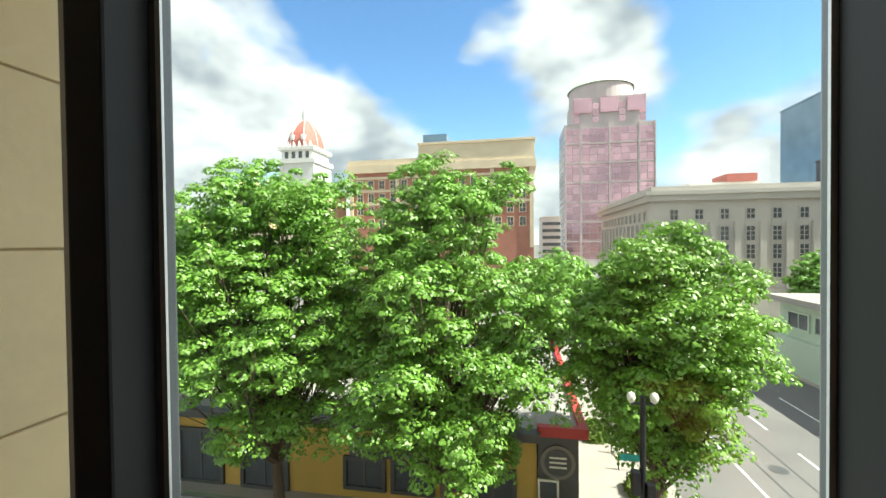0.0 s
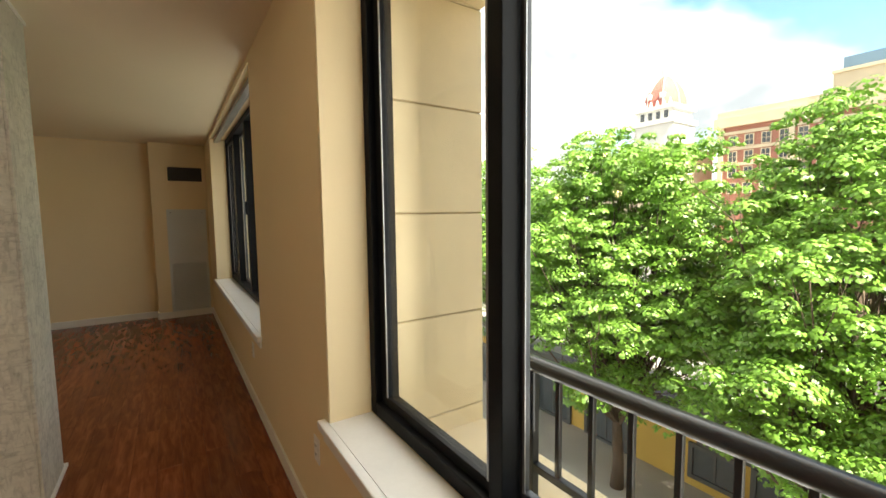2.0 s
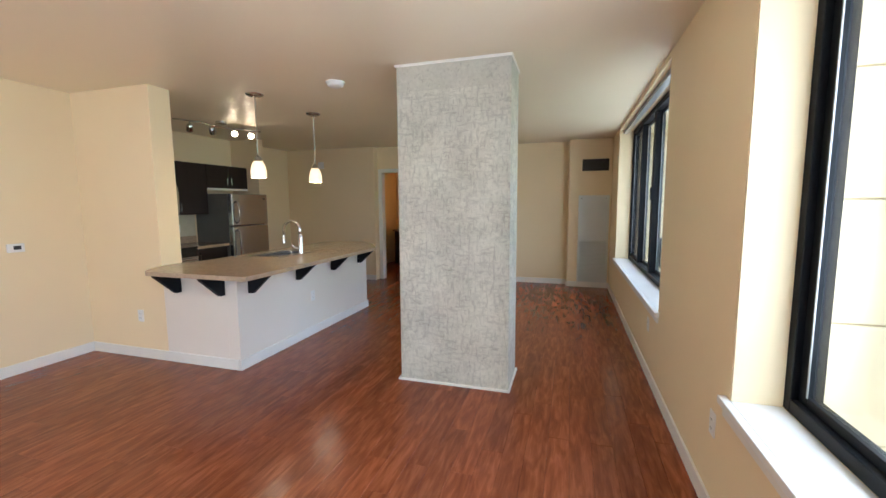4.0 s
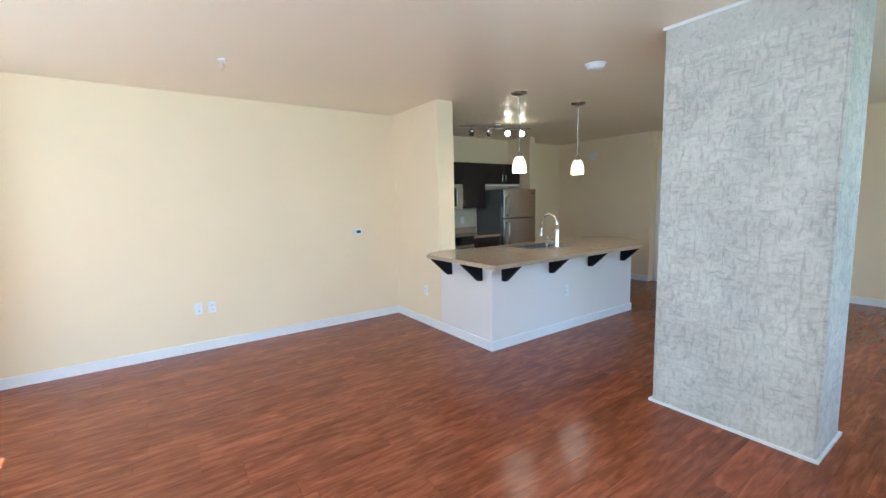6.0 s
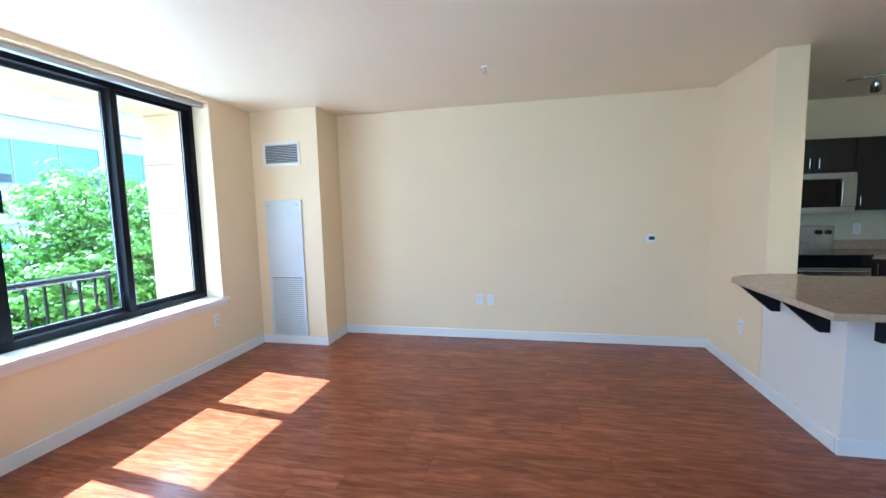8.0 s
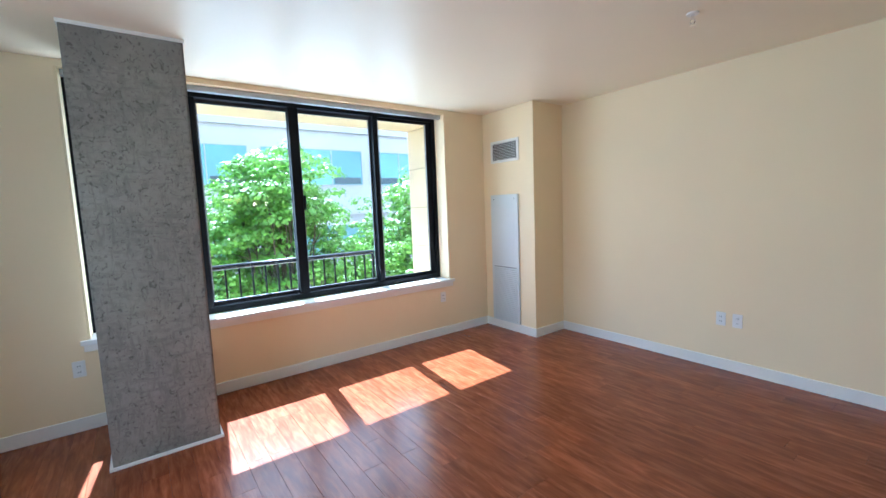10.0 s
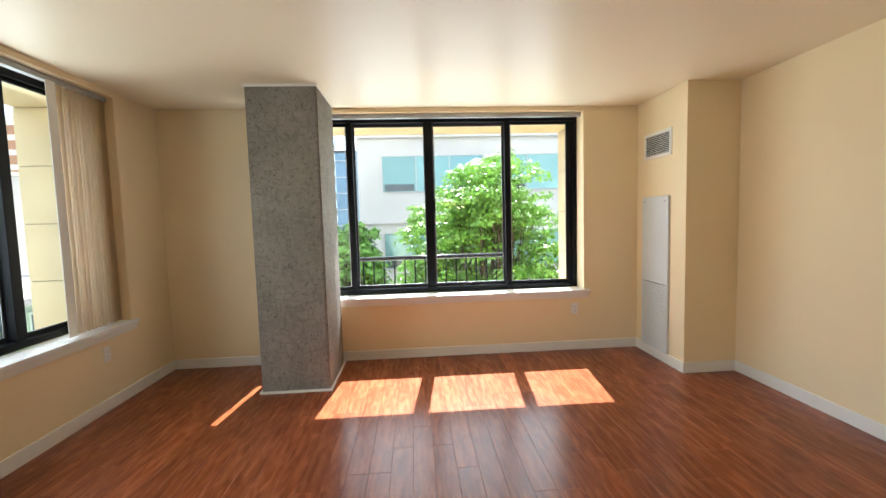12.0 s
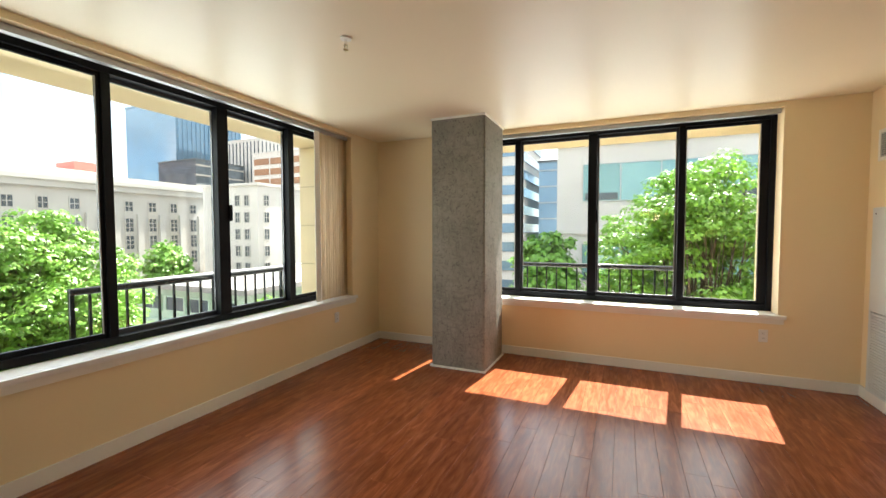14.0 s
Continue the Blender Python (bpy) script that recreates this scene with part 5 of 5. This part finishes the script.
# white building and low pale green building across the side street
wbld = building("white_building", 44, 70, 48, 60, 8.4, WHITEB, WHITEB, "plain white rendered building with paired windows", 0.4)
windows_on(wbld, "x-", 44, (50.2, 52.2, 57.5), (5.4, 2.8, 0.2, -2.4, -5.0), 0.9, 1.5, GLASSD, GREYST, bars=(1, 1))
windows_on(wbld, "y-", 48, (45.6, 66.0), (5.4, 2.8, 0.2, -2.4, -5.0), 0.9, 1.5, GLASSD, GREYST, bars=(1, 1))
gb = building("green_building", 24.5, 50, 28, 44, -4.2, GREENP, ROOFG, "low pale green building with a flat roof", 0.0)
part("roof", box(23.6, 50.8, 27.2, 44.8, -4.198, -3.7), ROOFG, gb)
part("base_wall", box(24.0, 50.2, 27.5, 44.2, G, G + 3.2), GREENP, gb)
windows_on(gb, "y-", 28, span(25, 49, 7), (-6.4,), 2.6, 1.3, GLASSD, GREENP, bars=(1, 0))
windows_on(gb, "x-", 24.5, span(29, 43, 4), (-6.4,), 2.6, 1.3, GLASSD, GREENP, bars=(1, 0))

# office building facing the second window
of = building("office_building", 30, 60, -60, 1.9, 14.0, OFFICE, OFFICE, "pale pink concrete office building with teal glass bands", 0.4)
of2 = []
for z0, ht in ((3.6, 2.6), (-2.2, 2.6), (-8.0, 2.6)):
    us2 = [-1.2 - i * 2.55 - (i // 3) * 0.9 for i in range(20)]
    windows_on(of, "x-", 30, us2, (z0,), 2.46, ht, TEALG, ALU, depth=0.06, bars=(0, 0))
    for i, u in enumerate(us2):
        if i % 3 != 1:
            part("open_strip", box(29.90, 29.94, u - 1.1, u + 1.1, z0 + 0.05, z0 + 0.55), GLASSD, of, "dark lower window strip")
windows_on(of, "x-", 30, span(-58, 0, 14), (9.4,), 1.3, 1.7, TEALG, ALU, bars=(0, 1))
for z in (1.2, 7.6, -4.6):
    part("string_course", box(29.75, 29.98, -60, 1.9, z, z + 0.35), OFFICE, of)
lt = building("louvred_tower", 75, 100, 16, 40, 30, WHITEB, WHITEB, "white and blue banded office tower", 0.4)
for z in span(G, 29, 11):
    part("glass_band", box(74.7, 74.98, 16, 40, z - 1.0, z + 0.8), GLASSB, lt)
    part("glass_band", box(75, 100, 15.7, 15.98, z - 1.0, z + 0.8), GLASSB, lt)
gt = building("teal_tower", 82, 104, 5, 13, 15, GLASSB, DARKG, "blue-grey glass office block", 0.4)
for z in span(G, 15, 8):
    part("floor_line", box(81.75, 81.98, 5, 13, z - 0.1, z + 0.1), ALU, gt)
fb = building("far_block", 8.5, 15, 150, 170, 10, WHITEST, WHITEST, "distant white office block", 0.3)
for z in span(-8, 9, 7):
    part("window_band", box(8.7, 14.8, 149.75, 149.98, z - 0.6, z + 0.5), GLASSD, fb)
fl = building("low_block", -75, -52, 100, 120, 16.5, CREAMST, CREAMST, "distant low cream building", 0.5)
windows_on(fl, "y-", 100, span(-74, -53, 6), (12.0, 8.0), 1.4, 2.0, GLASSD)


def car(x, y, body, label, along=False):
    c = thing("parked_car", (x, y, G), label, "car", "parked cars")
    m = mat("car_paint_" + label.split()[0], body, 0.3, vary=0.05, bump=0.0)
    lx, ly = (0.9, 2.2)

    def b(nm, a, material, bev, lab=""):
        part(nm, box(x + a[0], x + a[1], y + a[2], y + a[3], G + a[4], G + a[5], bev), material, c, lab)
    b("body", (-lx, lx, -ly, ly, 0.32, 0.86), m, 0.12)
    b("cabin", (-lx + 0.1, lx - 0.1, -1.2, 1.3, 0.84, 1.4), GLASSD, 0.2, "dark glazed cabin")
    b("roof", (-lx + 0.2, lx - 0.2, -0.8, 0.9, 1.38, 1.46), m, 0.03)
    for sx in (-1, 1):
        for sy in (-1.35, 1.35):
            part("wheel", cyl(bmesh.new(), (x + sx * 0.82, y + sy, G + 0.33), 0.32, 0.2, "X", 20), SLOT, c)


for x, y, col, lab in ((8.8, 44, (0.08, 0.09, 0.1), "dark grey car parked by the kerb"), (8.8, 50, (0.4, 0.41, 0.42), "silver car parked by the kerb"), (8.8, 56, (0.05, 0.06, 0.1), "navy car parked by the kerb")):
    car(x, y, col, lab)


# ---- floor, plank by plank ----
floor = structure("floor", box(XW - 2.3, XE, -6.0, YN, -0.3, 0.004), SUBFLOOR, "red-brown wood plank floor with a satin sheen", "floor")
plank_rng = random.Random(5)
PW = 0.127


def plank_mesh(length):
    bm = box(0, length - 0.0009, 0, PW - 0.0009, 0.004, 0.012)
    es = [e for e in bm.edges if min(v.co.z for v in e.verts) > 0.01]
    bmesh.ops.bevel(bm, geom=es, offset=0.0007, segments=1, affect="EDGES")
    return mesh_of(bm, "plank", PLANK)


PLANKS = {k: plank_mesh(k) for k in (0.6, 0.9, 1.22)}
far_planks, made = bmesh.new(), 0
rows = int((YN + 6.0) / PW) + 1
for r in range(rows):
    y = YN - (r + 1) * PW
    x = XE - plank_rng.choice((0.25, 0.5, 0.75, 1.0, 1.2))
    first = True
    while x > XW - 2.2:
        k = plank_rng.choice((0.9, 1.22, 1.22, 1.22))
        if first:
            if y > -6.0:
                bx(far_planks, x, XE, y, y + PW - 0.0009, 0.004, 0.012)
            first = False
        x -= k
        if y < -6.0 or x < XW - 2.2:
            break
        if x > -2.9 and y > -5.15 and made < 298 and not (y < -4.6 and x + k > 1.9):
            ob = new("plank", PLANKS[k])
            ob.location = (x, y, 0)
            under(ob, floor)
            ob.location = (x, y, 0)
            made += 1
        else:
            bx(far_planks, x, min(x + k - 0.0016, XE), y, y + PW - 0.0009, 0.004, 0.012)
rest = structure("planking", far_planks, PLANKJ, "", "", kind="stuff")
rest.parent = floor
